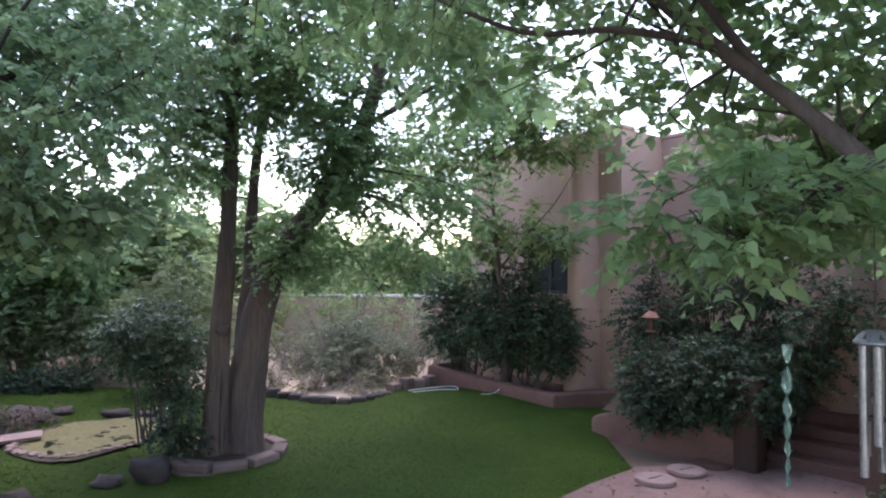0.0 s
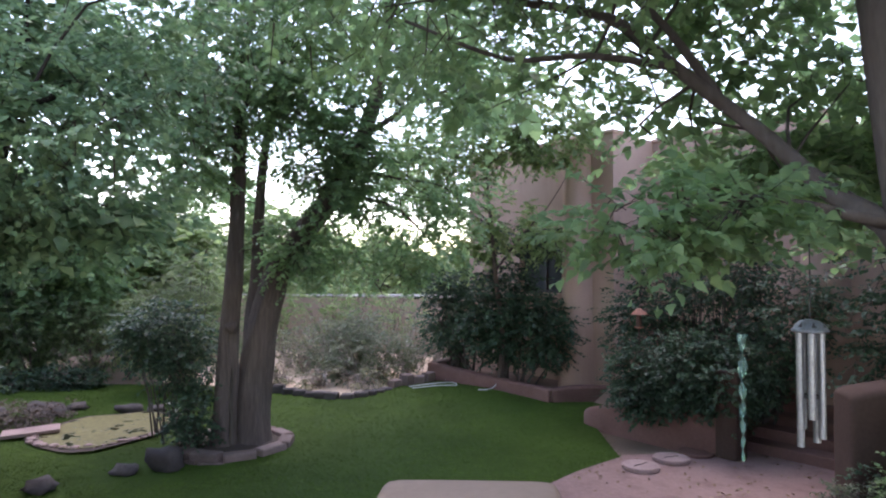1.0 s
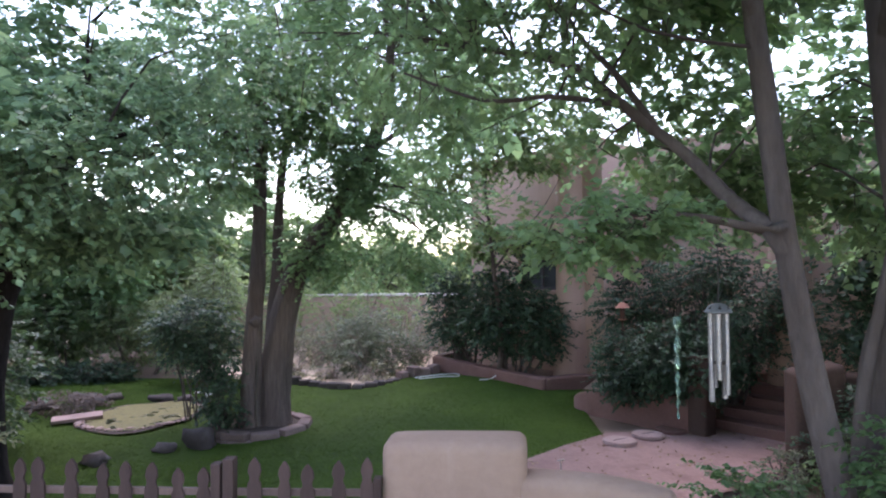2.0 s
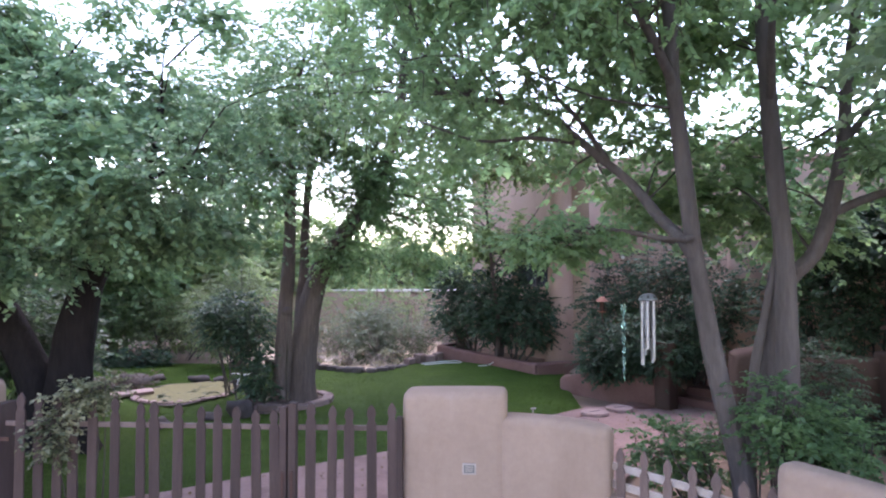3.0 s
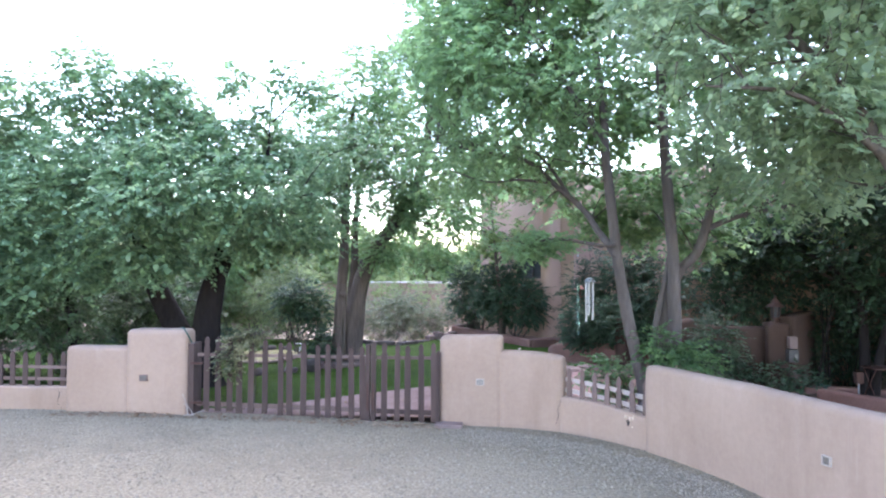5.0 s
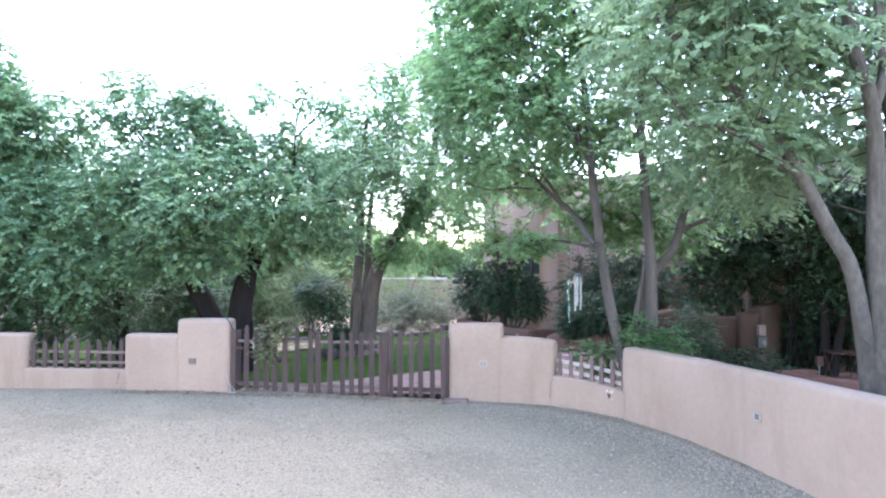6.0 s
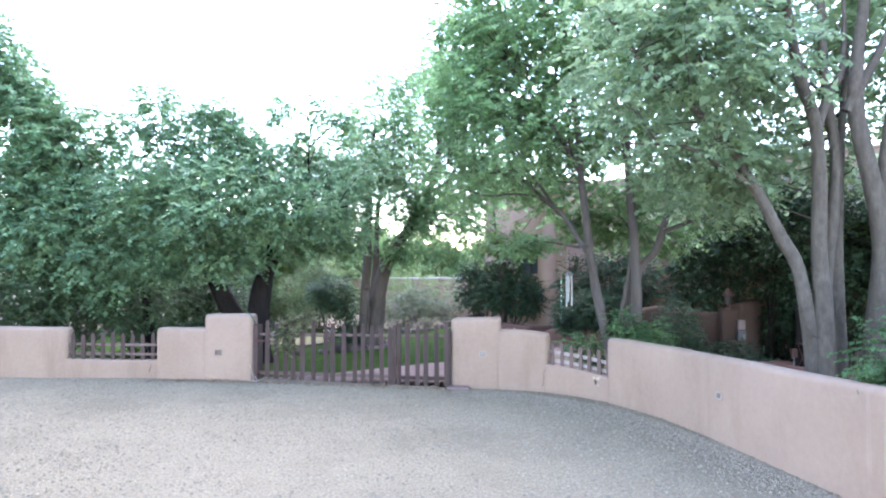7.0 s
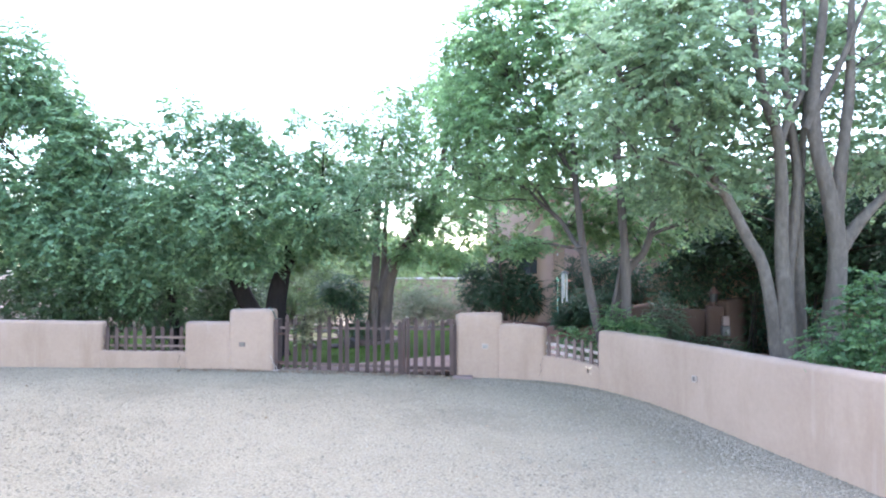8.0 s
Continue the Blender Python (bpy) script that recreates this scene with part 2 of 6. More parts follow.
def box(bm, x0, x1, y0, y1, z0, z1, m=None, bevel=0.0):
    vs = bmesh.ops.create_cube(bm, size=1)["verts"]
    bmesh.ops.transform(bm, verts=vs, matrix=Matrix.LocRotScale(((x0 + x1) / 2, (y0 + y1) / 2, (z0 + z1) / 2), None, (x1 - x0, y1 - y0, z1 - z0)))
    if bevel:
        es = list({e for v in vs for e in v.link_edges})
        r = bmesh.ops.bevel(bm, geom=es, offset=bevel, segments=2, profile=0.6, affect="EDGES")
        vs = list({v for f in r["faces"] for v in f.verts} | {v for v in vs if v.is_valid})
    if m is not None:
        bmesh.ops.transform(bm, verts=vs, matrix=m)
    return vs


def spline(points, step):
    """Catmull-Rom through the points, resampled about every step metres."""
    p = np.array(points, float)
    p = np.vstack([2 * p[0] - p[1], p, 2 * p[-1] - p[-2]])
    out = []
    for i in range(1, len(p) - 2):
        n = max(1, int(np.linalg.norm(p[i + 1] - p[i]) / step))
        for k in range(n):
            s = k / n
            out.append(0.5 * (2 * p[i] + (p[i + 1] - p[i - 1]) * s + (2 * p[i - 1] - 5 * p[i] + 4 * p[i + 1] - p[i + 2]) * s * s
                              + (3 * p[i] - p[i - 1] - 3 * p[i + 1] + p[i + 2]) * s ** 3))
    out.append(p[-2])
    return np.array(out)


def tube_arrays(points, r0, r1, sides=10, step=0.2, wobble=0.0, flare=0.0, power=1.0, ridges=0.0):
    """Verts and quads of a tapered tube along a spline."""
    c = spline(points, step)
    t = np.gradient(c, axis=0)
    t /= np.linalg.norm(t, axis=1)[:, None] + 1e-9
    ref = np.array([0.83, 0.55, 0.1])
    a = np.cross(t, ref)
    a /= np.linalg.norm(a, axis=1)[:, None] + 1e-9
    b = np.cross(t, a)
    s = np.linspace(0, 1, len(c))
    r = r0 + (r1 - r0) * s ** power
    if flare:
        r = r * (1 + flare * np.exp(-s * len(c) * step / 0.28))
    ang = np.linspace(0, 2 * math.pi, sides, endpoint=False)
    rr = np.repeat(r[:, None], sides, 1)
    if wobble:
        ph = (c[0].sum() * 7) % 6
        rr = rr * (1 + wobble * np.sin(3 * ang[None, :] + ph + s[:, None] * 4) + 0.6 * wobble * np.sin(5 * ang[None, :] - s[:, None] * 9 + ph)
                   + 0.5 * wobble * np.sin(s[:, None] * 31 + 2 * ang[None, :]))
    if ridges:
        rr = rr * (1 + ridges * np.sin(8 * ang[None, :] + 2.2 * np.sin(s[:, None] * 11) + 1.3 * np.sin(s[:, None] * 37 + 2 * ang[None, :])))
    v = c[:, None, :] + rr[..., None] * (np.cos(ang)[None, :, None] * a[:, None, :] + np.sin(ang)[None, :, None] * b[:, None, :])
    v = v.reshape(-1, 3)
    n = len(c)
    i, k = np.meshgrid(np.arange(n - 1), np.arange(sides), indexing="ij")
    k2 = (k + 1) % sides
    f = np.stack([i * sides + k, i * sides + k2, (i + 1) * sides + k2, (i + 1) * sides + k], -1).reshape(-1, 4)
    return v, f


def tube(name, points, r0, r1, material, parent, sides=10, step=0.2, wobble=0.0, flare=0.0, label="", ridges=0.0):
    v, f = tube_arrays(points, r0, r1, sides, step, wobble, flare, ridges=ridges)
    ob = raw_mesh(name, v, f, material, parent, True)
    if label:
        ob["label"] = label
    return ob


def join_arrays(items):
    vs, fs, k = [], [], 0
    for v, f in items:
        vs.append(v)
        fs.append(f + k)
        k += len(v)
    return np.vstack(vs), np.vstack(fs)


# ---- leaves ----
LEAF_V = np.array([(0, 0, 0), (0, 1, -0.1), (-0.37, 0.45, 0.08), (0.37, 0.45, 0.08)], float)
LEAF_F = np.array([(0, 3, 1), (0, 1, 2)])
# rounder in outline
OVAL_V = np.array([(0, 0, 0), (0, 1.02, -0.14), (-0.36, 0.25, 0.06), (-0.31, 0.62, 0.05), (0.36, 0.25, 0.06), (0.31, 0.62, 0.03)], float)
OVAL_F = np.array([(0, 4, 5), (0, 5, 1), (0, 1, 3), (0, 3, 2)])
OVAL = (OVAL_V, OVAL_F)
# a fuller leaf with rounded shoulders and a drawn-out tip
FINE_V = np.array([(0, 0, 0), (0, 0.34, -0.02), (0, 0.70, -0.05), (0, 1.08, -0.20), (-0.27, 0.08, 0.04), (-0.42, 0.33, 0.09), (-0.25, 0.68, 0.03), (0.27, 0.08, 0.04), (0.42, 0.33, 0.07), (0.25, 0.68, 0.0)], float)
FINE_F = np.array([(0, 7, 1), (7, 8, 1), (1, 8, 9), (1, 9, 2), (2, 9, 3), (0, 1, 4), (4, 1, 5), (1, 6, 5), (1, 2, 6), (2, 3, 6)])


def leaf_arrays(pos, axis, up, size, width=1.0, shape=(LEAF_V, LEAF_F)):
    """One folded leaf at every place: axis is its way to the tip."""
    axis = axis / (np.linalg.norm(axis, axis=1)[:, None] + 1e-9)
    side = np.cross(axis, up)
    side /= np.linalg.norm(side, axis=1)[:, None] + 1e-9
    nrm = np.cross(side, axis)
    lv, lf = shape
    v = pos[:, None, :] + size[:, None, None] * (lv[None, :, 0, None] * width * side[:, None, :] + lv[None, :, 1, None] * axis[:, None, :] + lv[None, :, 2, None] * nrm[:, None, :])
    f = lf[None] + (np.arange(len(pos)) * len(lv))[:, None, None]
    return v.reshape(-1, 3), f.reshape(-1, 3)


def spray_points(rng, blobs, gap=0.0, gap_scale=0.7):
    """Places of leaf sprays in ellipsoids (x, y, z, rx, ry, rz, count), thinned to open gaps."""
    out, away = [], []
    for bx, by, bz, rx, ry, rz, count in blobs:
        d = rng.normal(size=(int(count), 3))
        d /= np.linalg.norm(d, axis=1)[:, None]
        r = rng.random(int(count)) ** 0.45
        p = np.array([bx, by, bz]) + d * r[:, None] * np.array([rx, ry, rz])
        if gap:
            keep = np.array([noise.noise(Vector(q) * gap_scale) + 0.35 * noise.noise(Vector(q) * gap_scale * 2.7) > gap - 0.5 for q in p], bool)
            p, d = p[keep], d[keep]
        out.append(p)
        away.append(d)
    return np.vstack(out), np.vstack(away)


def foliage(rng, places, away, leaf, per, length, droop=0.35, width=1.0, lay=0.45, flat=0.6, shape=(LEAF_V, LEAF_F)):
    """Sprays of alternate leaves: returns leaf arrays and the twigs that carry them."""
    n = len(places)
    az = rng.random(n) * 2 * math.pi
    d = away * 0.8 + np.stack([np.cos(az), np.sin(az), rng.normal(0, 0.25, n)], 1) * 0.8
    d[:, 2] = d[:, 2] * flat - droop * rng.random(n)
    d /= np.linalg.norm(d, axis=1)[:, None]
    ln = length * (0.6 + 0.8 * rng.random(n))
    s = (np.arange(per) + 0.5) / per
    along = places[:, None, :] + d[:, None, :] * (ln[:, None] * s[None, :])[..., None]
    along[..., 2] -= droop * 0.5 * ln[:, None] * s[None, :] ** 2
    sd = np.cross(d, [0, 0, 1.0])
    sd /= np.linalg.norm(sd, axis=1)[:, None] + 1e-9
    sign = np.where(np.arange(per) % 2 == 0, 1.0, -1.0)
    ax = d[:, None, :] * 0.55 + sd[:, None, :] * sign[None, :, None] * 0.8
    ax = ax + rng.normal(0, 0.28, ax.shape)
    ax[..., 2] -= lay * rng.random(ax.shape[:2])
    up = np.zeros_like(ax)
    up[..., 2] = 1
    up += rng.normal(0, 0.42, up.shape)
    size = leaf * (0.55 + 0.8 * rng.random((n, per)))
    lv = leaf_arrays(along.reshape(-1, 3), ax.reshape(-1, 3), up.reshape(-1, 3), size.ravel(), width, shape)
    tip = along[:, -1, :]
    w = 0.004 + 0.003 * rng.random(n)
    back = places - d * 0.15
    tv = np.stack([back + sd * w[:, None], back - sd * w[:, None], tip], 1).reshape(-1, 3)
    tf = np.arange(3 * n).reshape(-1, 3)
    return lv, (tv, tf)


def boughs(rng, limbs, blobs, share=45, r=0.020):
    """Branches from the limbs into every blob."""
    runs = [(spline(p, 0.3)[1:], r0) for p, r0, _ in limbs]
    pts = np.vstack([q for q, _ in runs])
    thin = np.concatenate([np.full(len(q), 2.5 if r0 < 0.055 else 0.0) for q, r0 in runs])
    out = []
    for bx, by, bz, rx, ry, rz, count in blobs:
        for _ in range(max(2, int(count / share))):
            d = rng.normal(size=3)
            d /= np.linalg.norm(d)
            end = np.array([bx, by, bz]) + d * np.array([rx, ry, rz]) * (0.45 + 0.45 * rng.random())
            gone = np.linalg.norm(pts - end, axis=1)
            far = gone + 0.6 * np.maximum(0, pts[:, 2] - end[2] + 0.3) + np.where(gone > 0.9, thin, 0)
            i = np.argsort(far)[min(len(pts) - 1, rng.integers(0, 4))]
            a = pts[i]
            m = a * 0.5 + end * 0.5 + rng.normal(0, 0.12, 3) * np.linalg.norm(end - a) + np.array([0, 0, 0.08 * np.linalg.norm(end - a)])
            out.append(tube_arrays([a, m, end], r * (0.45 + 0.22 * np.linalg.norm(end - a)), 0.005, 5, 0.35))
    return out


def tree(label, base, stems, limbs, blobs, bark, leaf_mat, leaf=0.1, per=11, length=0.5, gap=0.0, gap_scale=0.7, seed=1, droop=0.35, share=45, category="tree", width=1.0, name="tree", near=0, ridges=0.0, outline=None, core=0.6, core_gap=None):
    """stems and limbs: (points, radius at the foot, radius at the end)."""
    rng = np.random.default_rng(seed)
    root = thing(name, label, category, base)
    inv = Matrix.Translation(-Vector(base))
    made = []
    for p, r0, r1 in stems:
        made.append(tube("trunk", p, r0, r1, bark, root, 30 if ridges else 14, 0.08 if ridges else 0.12, 0.07, 0.35, ridges=ridges))
    for p, r0, r1 in limbs:
        made.append(tube("limb", p, r0, r1, bark, root, 9, 0.15, 0.06))
    v, f = join_arrays(boughs(rng, stems + limbs, blobs, share))
    made.append(tagged(raw_mesh("branchwork", v, f, M_TWIG_DARK if bark == M_BARK_BLACK else M_TWIG, root, True), kind="stuff"))
    leaves, twig = [], []
    for some, shape in ((blobs[:near], (FINE_V, FINE_F)), (blobs[near:], outline or (LEAF_V, LEAF_F))):
        if some:
            fine = len(shape[0]) > 6
            pl, aw = spray_points(rng, some, max(0.0, gap - 0.24) if fine else gap, gap_scale)
            lv, tw = foliage(rng, pl, aw, leaf * (0.6 if fine else 1), per, length * (0.6 if fine else 1), droop * (0.3 if fine else 1), width, shape=shape)
            leaves.append(lv)
            twig.append(tw)
    if core:
        heart = [(x, y, z, rx * 0.72, ry * 0.72, rz * 0.72, count * core) for x, y, z, rx, ry, rz, count in blobs[near:]]
        pl, aw = spray_points(rng, heart, (gap + 0.08 if gap else 0.0) if core_gap is None else core_gap, gap_scale)
        leaves.append(foliage(rng, pl, aw, leaf * 1.75, 6, length * 0.8, droop, width)[0])
    made.append(tagged(raw_mesh("crown", *join_arrays(leaves), leaf_mat, root, True), kind="stuff"))
    made.append(tagged(raw_mesh("twigwork", *join_arrays(twig), M_TWIG, root), kind="stuff"))
    for ob in made:
        ob.matrix_parent_inverse = inv
    return root


def shrub(label, base, blobs, leaf_mat, leaf=0.06, per=9, length=0.3, seed=1, stems=7, gap=0.0, gap_scale=1.2, droop=0.25, name="shrub", width=1.0, stem_r=0.014, category="shrub", stem_mat=None):
    rng = np.random.default_rng(seed)
    root = thing(name, label, category, base)
    inv = Matrix.Translation(-Vector(base))
    b = np.array(base, float)
    sticks = []
    for bx, by, bz, rx, ry, rz, count in blobs:
        for _ in range(stems):
            d = rng.normal(size=3)
            d /= np.linalg.norm(d)
            end = np.array([bx, by, bz]) + d * np.array([rx, ry, rz]) * 0.75
            pull = (b[:2] - (bx, by)) * 0.6
            pull *= min(1.0, 0.45 / (np.linalg.norm(pull) + 1e-9))
            foot = np.array([bx + pull[0], by + pull[1], b[2]]) + np.append(rng.normal(0, 0.10, 2), 0)
            mid = foot * 0.45 + end * 0.55 + np.array([0, 0, 0.15]) + rng.normal(0, 0.06, 3)
            sticks.append(tube_arrays([foot, mid, end], stem_r * (0.8 + 0.5 * rng.random()), 0.004, 5, 0.3))
    made = [tagged(raw_mesh("stemwork", *join_arrays(sticks), stem_mat or M_TWIG, root, True), kind="stuff")]
    pl, aw = spray_points(rng, blobs, gap, gap_scale)
    pl[:, 2] = np.maximum(pl[:, 2], b[2] + 0.05)
    lv, tw = foliage(rng, pl, aw, leaf * 0.9, int(per * 1.35), length, droop, width)
    made.append(tagged(raw_mesh("foliage", *lv, leaf_mat, root), kind="stuff"))
    made.append(tagged(raw_mesh("twigwork", *tw, M_TWIG, root), kind="stuff"))
    for ob in made:
        ob.matrix_parent_inverse = inv
    return root


def inside(px, py, poly):
    """Which points lie in a polygon."""
    res = np.zeros(len(px), bool)
    j = len(poly) - 1
    for i in range(len(poly)):
        (xi, yi), (xj, yj) = poly[i], poly[j]
        cut = ((yi > py) != (yj > py)) & (px < (xj - xi) * (py - yi) / (yj - yi + 1e-12) + xi)
        res ^= cut
        j = i
    return res


def sheet(name, poly, z, material, label, category, cut=None, fn=None):
    """A ground sheet over a polygon, slightly uneven when fn gives its height."""
    bm = bmesh.new()
    f = bm.faces.new([bm.verts.new((x, y, z)) for x, y in poly])
    if cut:
        for i in range(2):
            lo = min(p[i] for p in poly)
            hi = max(p[i] for p in poly)
            k = lo + cut
            while k < hi:
                no = [0, 0, 0]
                no[i] = 1
                co = [0, 0, 0]
                co[i] = k
                bmesh.ops.bisect_plane(bm, geom=bm.verts[:] + bm.edges[:] + bm.faces[:], plane_co=co, plane_no=no)
                k += cut
        if fn:
            for v in bm.verts:
                v.co.z = z + fn(v.co.x, v.co.y)
    bmesh.ops.recalc_face_normals(bm, faces=bm.faces[:])
    if bm.faces[:][0].normal.z < 0:
        bmesh.ops.reverse_faces(bm, faces=bm.faces[:])
    return tagged(finish(name, bm, material, smooth=True), label, category, kind="structure")


def adobe(name, path, thick, tops, material, label, z0=-0.25, category="wall", soft=0.09, step=0.12, wave=0.008, kind="structure", parent=None, straight=False):
    """A hand-plastered wall along a plan path (its middle line): rounded top, soft ends. tops: heights at the path's points."""
    pts = [(x, y, h) for (x, y), h in zip(path, tops)]
    if straight:
        c = []
        for a, b in zip(pts[:-1], pts[1:]):
            a, b = np.array(a, float), np.array(b, float)
            n = max(1, int(np.linalg.norm((b - a)[:2]) / step))
            c += [a + (b - a) * k / n for k in range(n)]
        c = np.array(c + [np.array(pts[-1], float)])
    else:
        c = spline(pts, step)
    along = np.concatenate([[0], np.cumsum(np.linalg.norm(np.diff(c[:, :2], axis=0), axis=1))])
    t = np.gradient(c[:, :2], axis=0)
    t /= np.linalg.norm(t, axis=1)[:, None] + 1e-9
    nrm = np.stack([-t[:, 1], t[:, 0]], 1)
    # extra rings at both ends, drawn in for a rounded arris
    total = along[-1]

    def end_rows(i, sgn):
        turned = [(math.sin(radians(g)) - 1, 1 - math.cos(radians(g))) for g in (28, 55, 80)]
        rows = [(np.append(c[i, :2] + t[i] * sgn * soft * o, c[i, 2]), nrm[i], soft * q) for o, q in turned]
        return rows + [(c[i].copy(), nrm[i], soft)]

    inner = [(c[i], nrm[i], 0.0) for i in range(len(c)) if soft < along[i] < total - soft]
    rows = end_rows(0, -1)[::-1] + inner + end_rows(-1, 1)
    h = thick / 2
    bm = bmesh.new()
    rings = []
    for p, nn, pull in rows:
        w = h - pull * 0.9
        top = p[2] - pull * 0.6
        prof = [(-w, z0), (-w, z0 + (top - z0) * 0.33), (-w, z0 + (top - z0) * 0.66)]
        for a in (0, 25, 50, 72):
            prof.append((-w + soft * (1 - math.cos(radians(a))), top - soft + soft * math.sin(radians(a))))
        prof += [(-x, z) for x, z in reversed(prof)]
        ring = []
        for x, z in prof:
            q = Vector((p[0] + nn[0] * x, p[1] + nn[1] * x, z))
            q += Vector((nn[0], nn[1], 0.6)) * wave * noise.noise(q * 1.6) + Vector((nn[0], nn[1], 0)) * wave * 0.6 * noise.noise(q * 5)
            ring.append(bm.verts.new(q))
        rings.append(ring)
    for a, b in zip(rings[:-1], rings[1:]):
        for i in range(len(a) - 1):
            bm.faces.new((a[i], a[i + 1], b[i + 1], b[i]))
    bm.faces.new(rings[0])
    bm.faces.new(list(reversed(rings[-1])))
    bmesh.ops.recalc_face_normals(bm, faces=bm.faces[:])
    ob = finish(name, bm, material, parent, "" if parent is None else label, smooth=True)
    return tagged(ob, label, category, kind=kind) if parent is None else ob


# ---- ground ----
def hollow(x, y):
    """The lawn falls away beside the tree ring."""
    return -0.13 * math.exp(-((x + 4.35) / 1.0) ** 2 - ((y - 8.7) / 0.9) ** 2)


def swell(x, y):
    """The lawn's gentle swell."""
    return 0.10 * math.exp(-((x + 0.2) ** 2 / 6 + (y - 14.2) ** 2 / 3)) + hollow(x, y) + 0.02 * noise.noise(Vector((x * 0.5, y * 0.5, 0)))


def dip(x, y):
    """The drive falls a little towards the narrow gate leaf and rises towards the far pier."""
    return -0.11 * math.exp(-((x - 0.6) / 2.4) ** 2 - ((y - 3.2) / 3.0) ** 2) + 0.05 * math.exp(-((x + 6.5) / 2.5) ** 2 - ((y - 3.2) / 3.0) ** 2)


def ground_sheet():
    """One sheet to the horizon, finer round the gate."""
    bm = bmesh.new()
    lines = [-300, -60, -20, *[k * 0.7 for k in range(-18, 15)], 20, 60, 300]
    grid = [[bm.verts.new((x, y, -0.035 + min(0.0, dip(x, y)) + 1.8 * hollow(x, y))) for x in lines] for y in lines]
    for a, b in zip(grid[:-1], grid[1:]):
        for k in range(len(a) - 1):
            bm.faces.new((a[k], a[k + 1], b[k + 1], b[k]))
    tagged(finish("ground", bm, M_SOIL, smooth=True), "bare brown soil reaching away on all sides", "ground", kind="structure")


ground_sheet()
DRIVE = [(-26, -26), (14, -26), (6.6, -9), (5.2, -5.2), (4.62, -3), (4.15, -1.2), (3.55, 0.55), (2.85, 1.75), (2.2, 2.6), (1.6, 3.1), (0.6, 3.45), (-2, 3.55), (-5, 3.5), (-9, 3.6), (-16, 3.4), (-26, 2.5)]
sheet("driveway", DRIVE, 0.0, M_GRAVEL, "loose pale grey gravel drive in front of the wall", "driveway", 0.6, lambda x, y: dip(x, y) + 0.012 * noise.noise(Vector((x * 0.6, y * 0.6, 3))))
LAWN = [(-14, 4.6), (-4.9, 3.9), (-4.3, 4.0), (-3.5, 4.45), (-2.1, 5.55), (-0.85, 6.45), (0.4, 7.45), (1.1, 8.15), (1.7, 8.85), (2.44, 9.55), (2.45, 11.4), (3.1, 13.6), (1.96, 13.45), (0.6, 14.9), (-0.8, 16.2), (-1.55, 14.6), (-2.1, 13.8), (-2.75, 13.62), (-3.55, 14.07), (-4.4, 14.5), (-5.6, 15.1), (-8.7, 15.2), (-10.5, 14.2), (-14, 13)]
sheet("lawn", LAWN, 0.0, M_GRASS_BED, "trimmed green lawn swelling gently towards the house", "lawn", 0.5, swell)
PATIO = [(-4.9, 3.5), (-0.5, 3.5), (0.7, 3.7), (1.7, 3.9), (2.3, 5.2), (3.2, 6.6), (4.4, 7.2), (5.6, 8.6), (4.6, 10.0), (4.0, 9.75), (2.5, 9.62), (2.44, 9.5), (1.72, 8.82), (1.12, 8.12), (0.42, 7.42), (-0.85, 6.42), (-2.1, 5.52), (-3.5, 4.42), (-4.3, 3.97), (-4.9, 3.87)]
sheet("patio", PATIO, 0.02, M_PATIO, "pinkish concrete path littered with dry leaves", "path", 0.7, lambda x, y: 0.006 * noise.noise(Vector((x, y, 7))))

rng = np.random.default_rng(11)


def grass(count):
    px, py = rng.uniform(-11, 3.2, count), rng.uniform(3.7, 16.2, count)
    ok = inside(px, py, LAWN) & ~((((px + 6.12) / 1.16) ** 2 + ((py - 10.8) / 1.4) ** 2) < 1) & ~(((px + 3.55) ** 2 + (py - 9.95) ** 2) < 0.82)
    px, py = px[ok], py[ok]
    n = len(px)
    pz = np.array([swell(a, b) for a, b in zip(px, py)]) - 0.002
    az, h = rng.random(n) * 2 * math.pi, 0.014 + 0.02 * rng.random(n)
    lean = rng.normal(0, 2.2, (n, 2)) * h[:, None]
    w = 0.005
    a = np.stack([px - np.cos(az) * w, py - np.sin(az) * w, pz], 1)
    b = np.stack([px + np.cos(az) * w, py + np.sin(az) * w, pz], 1)
    c = np.stack([px + lean[:, 0], py + lean[:, 1], pz + h], 1)
    return np.stack([a, b, c], 1).reshape(-1, 3), np.arange(3 * n).reshape(-1, 3)


tagged(raw_mesh("grass", *grass(260000), M_GRASS), "short mown green grass blades on the lawn", "grass", kind="stuff")

STONE_V = np.array([(1, 0, 0), (0.3, 0.9, 0.1), (-0.8, 0.5, 0), (-0.7, -0.6, 0.1), (0.4, -0.9, 0), (0.1, 0.1, 0.75), (-0.2, -0.1, 0.6)])
STONE_F = np.array([(0, 1, 5), (1, 2, 5), (2, 6, 5), (2, 3, 6), (3, 4, 6), (4, 0, 5), (4, 5, 6)])


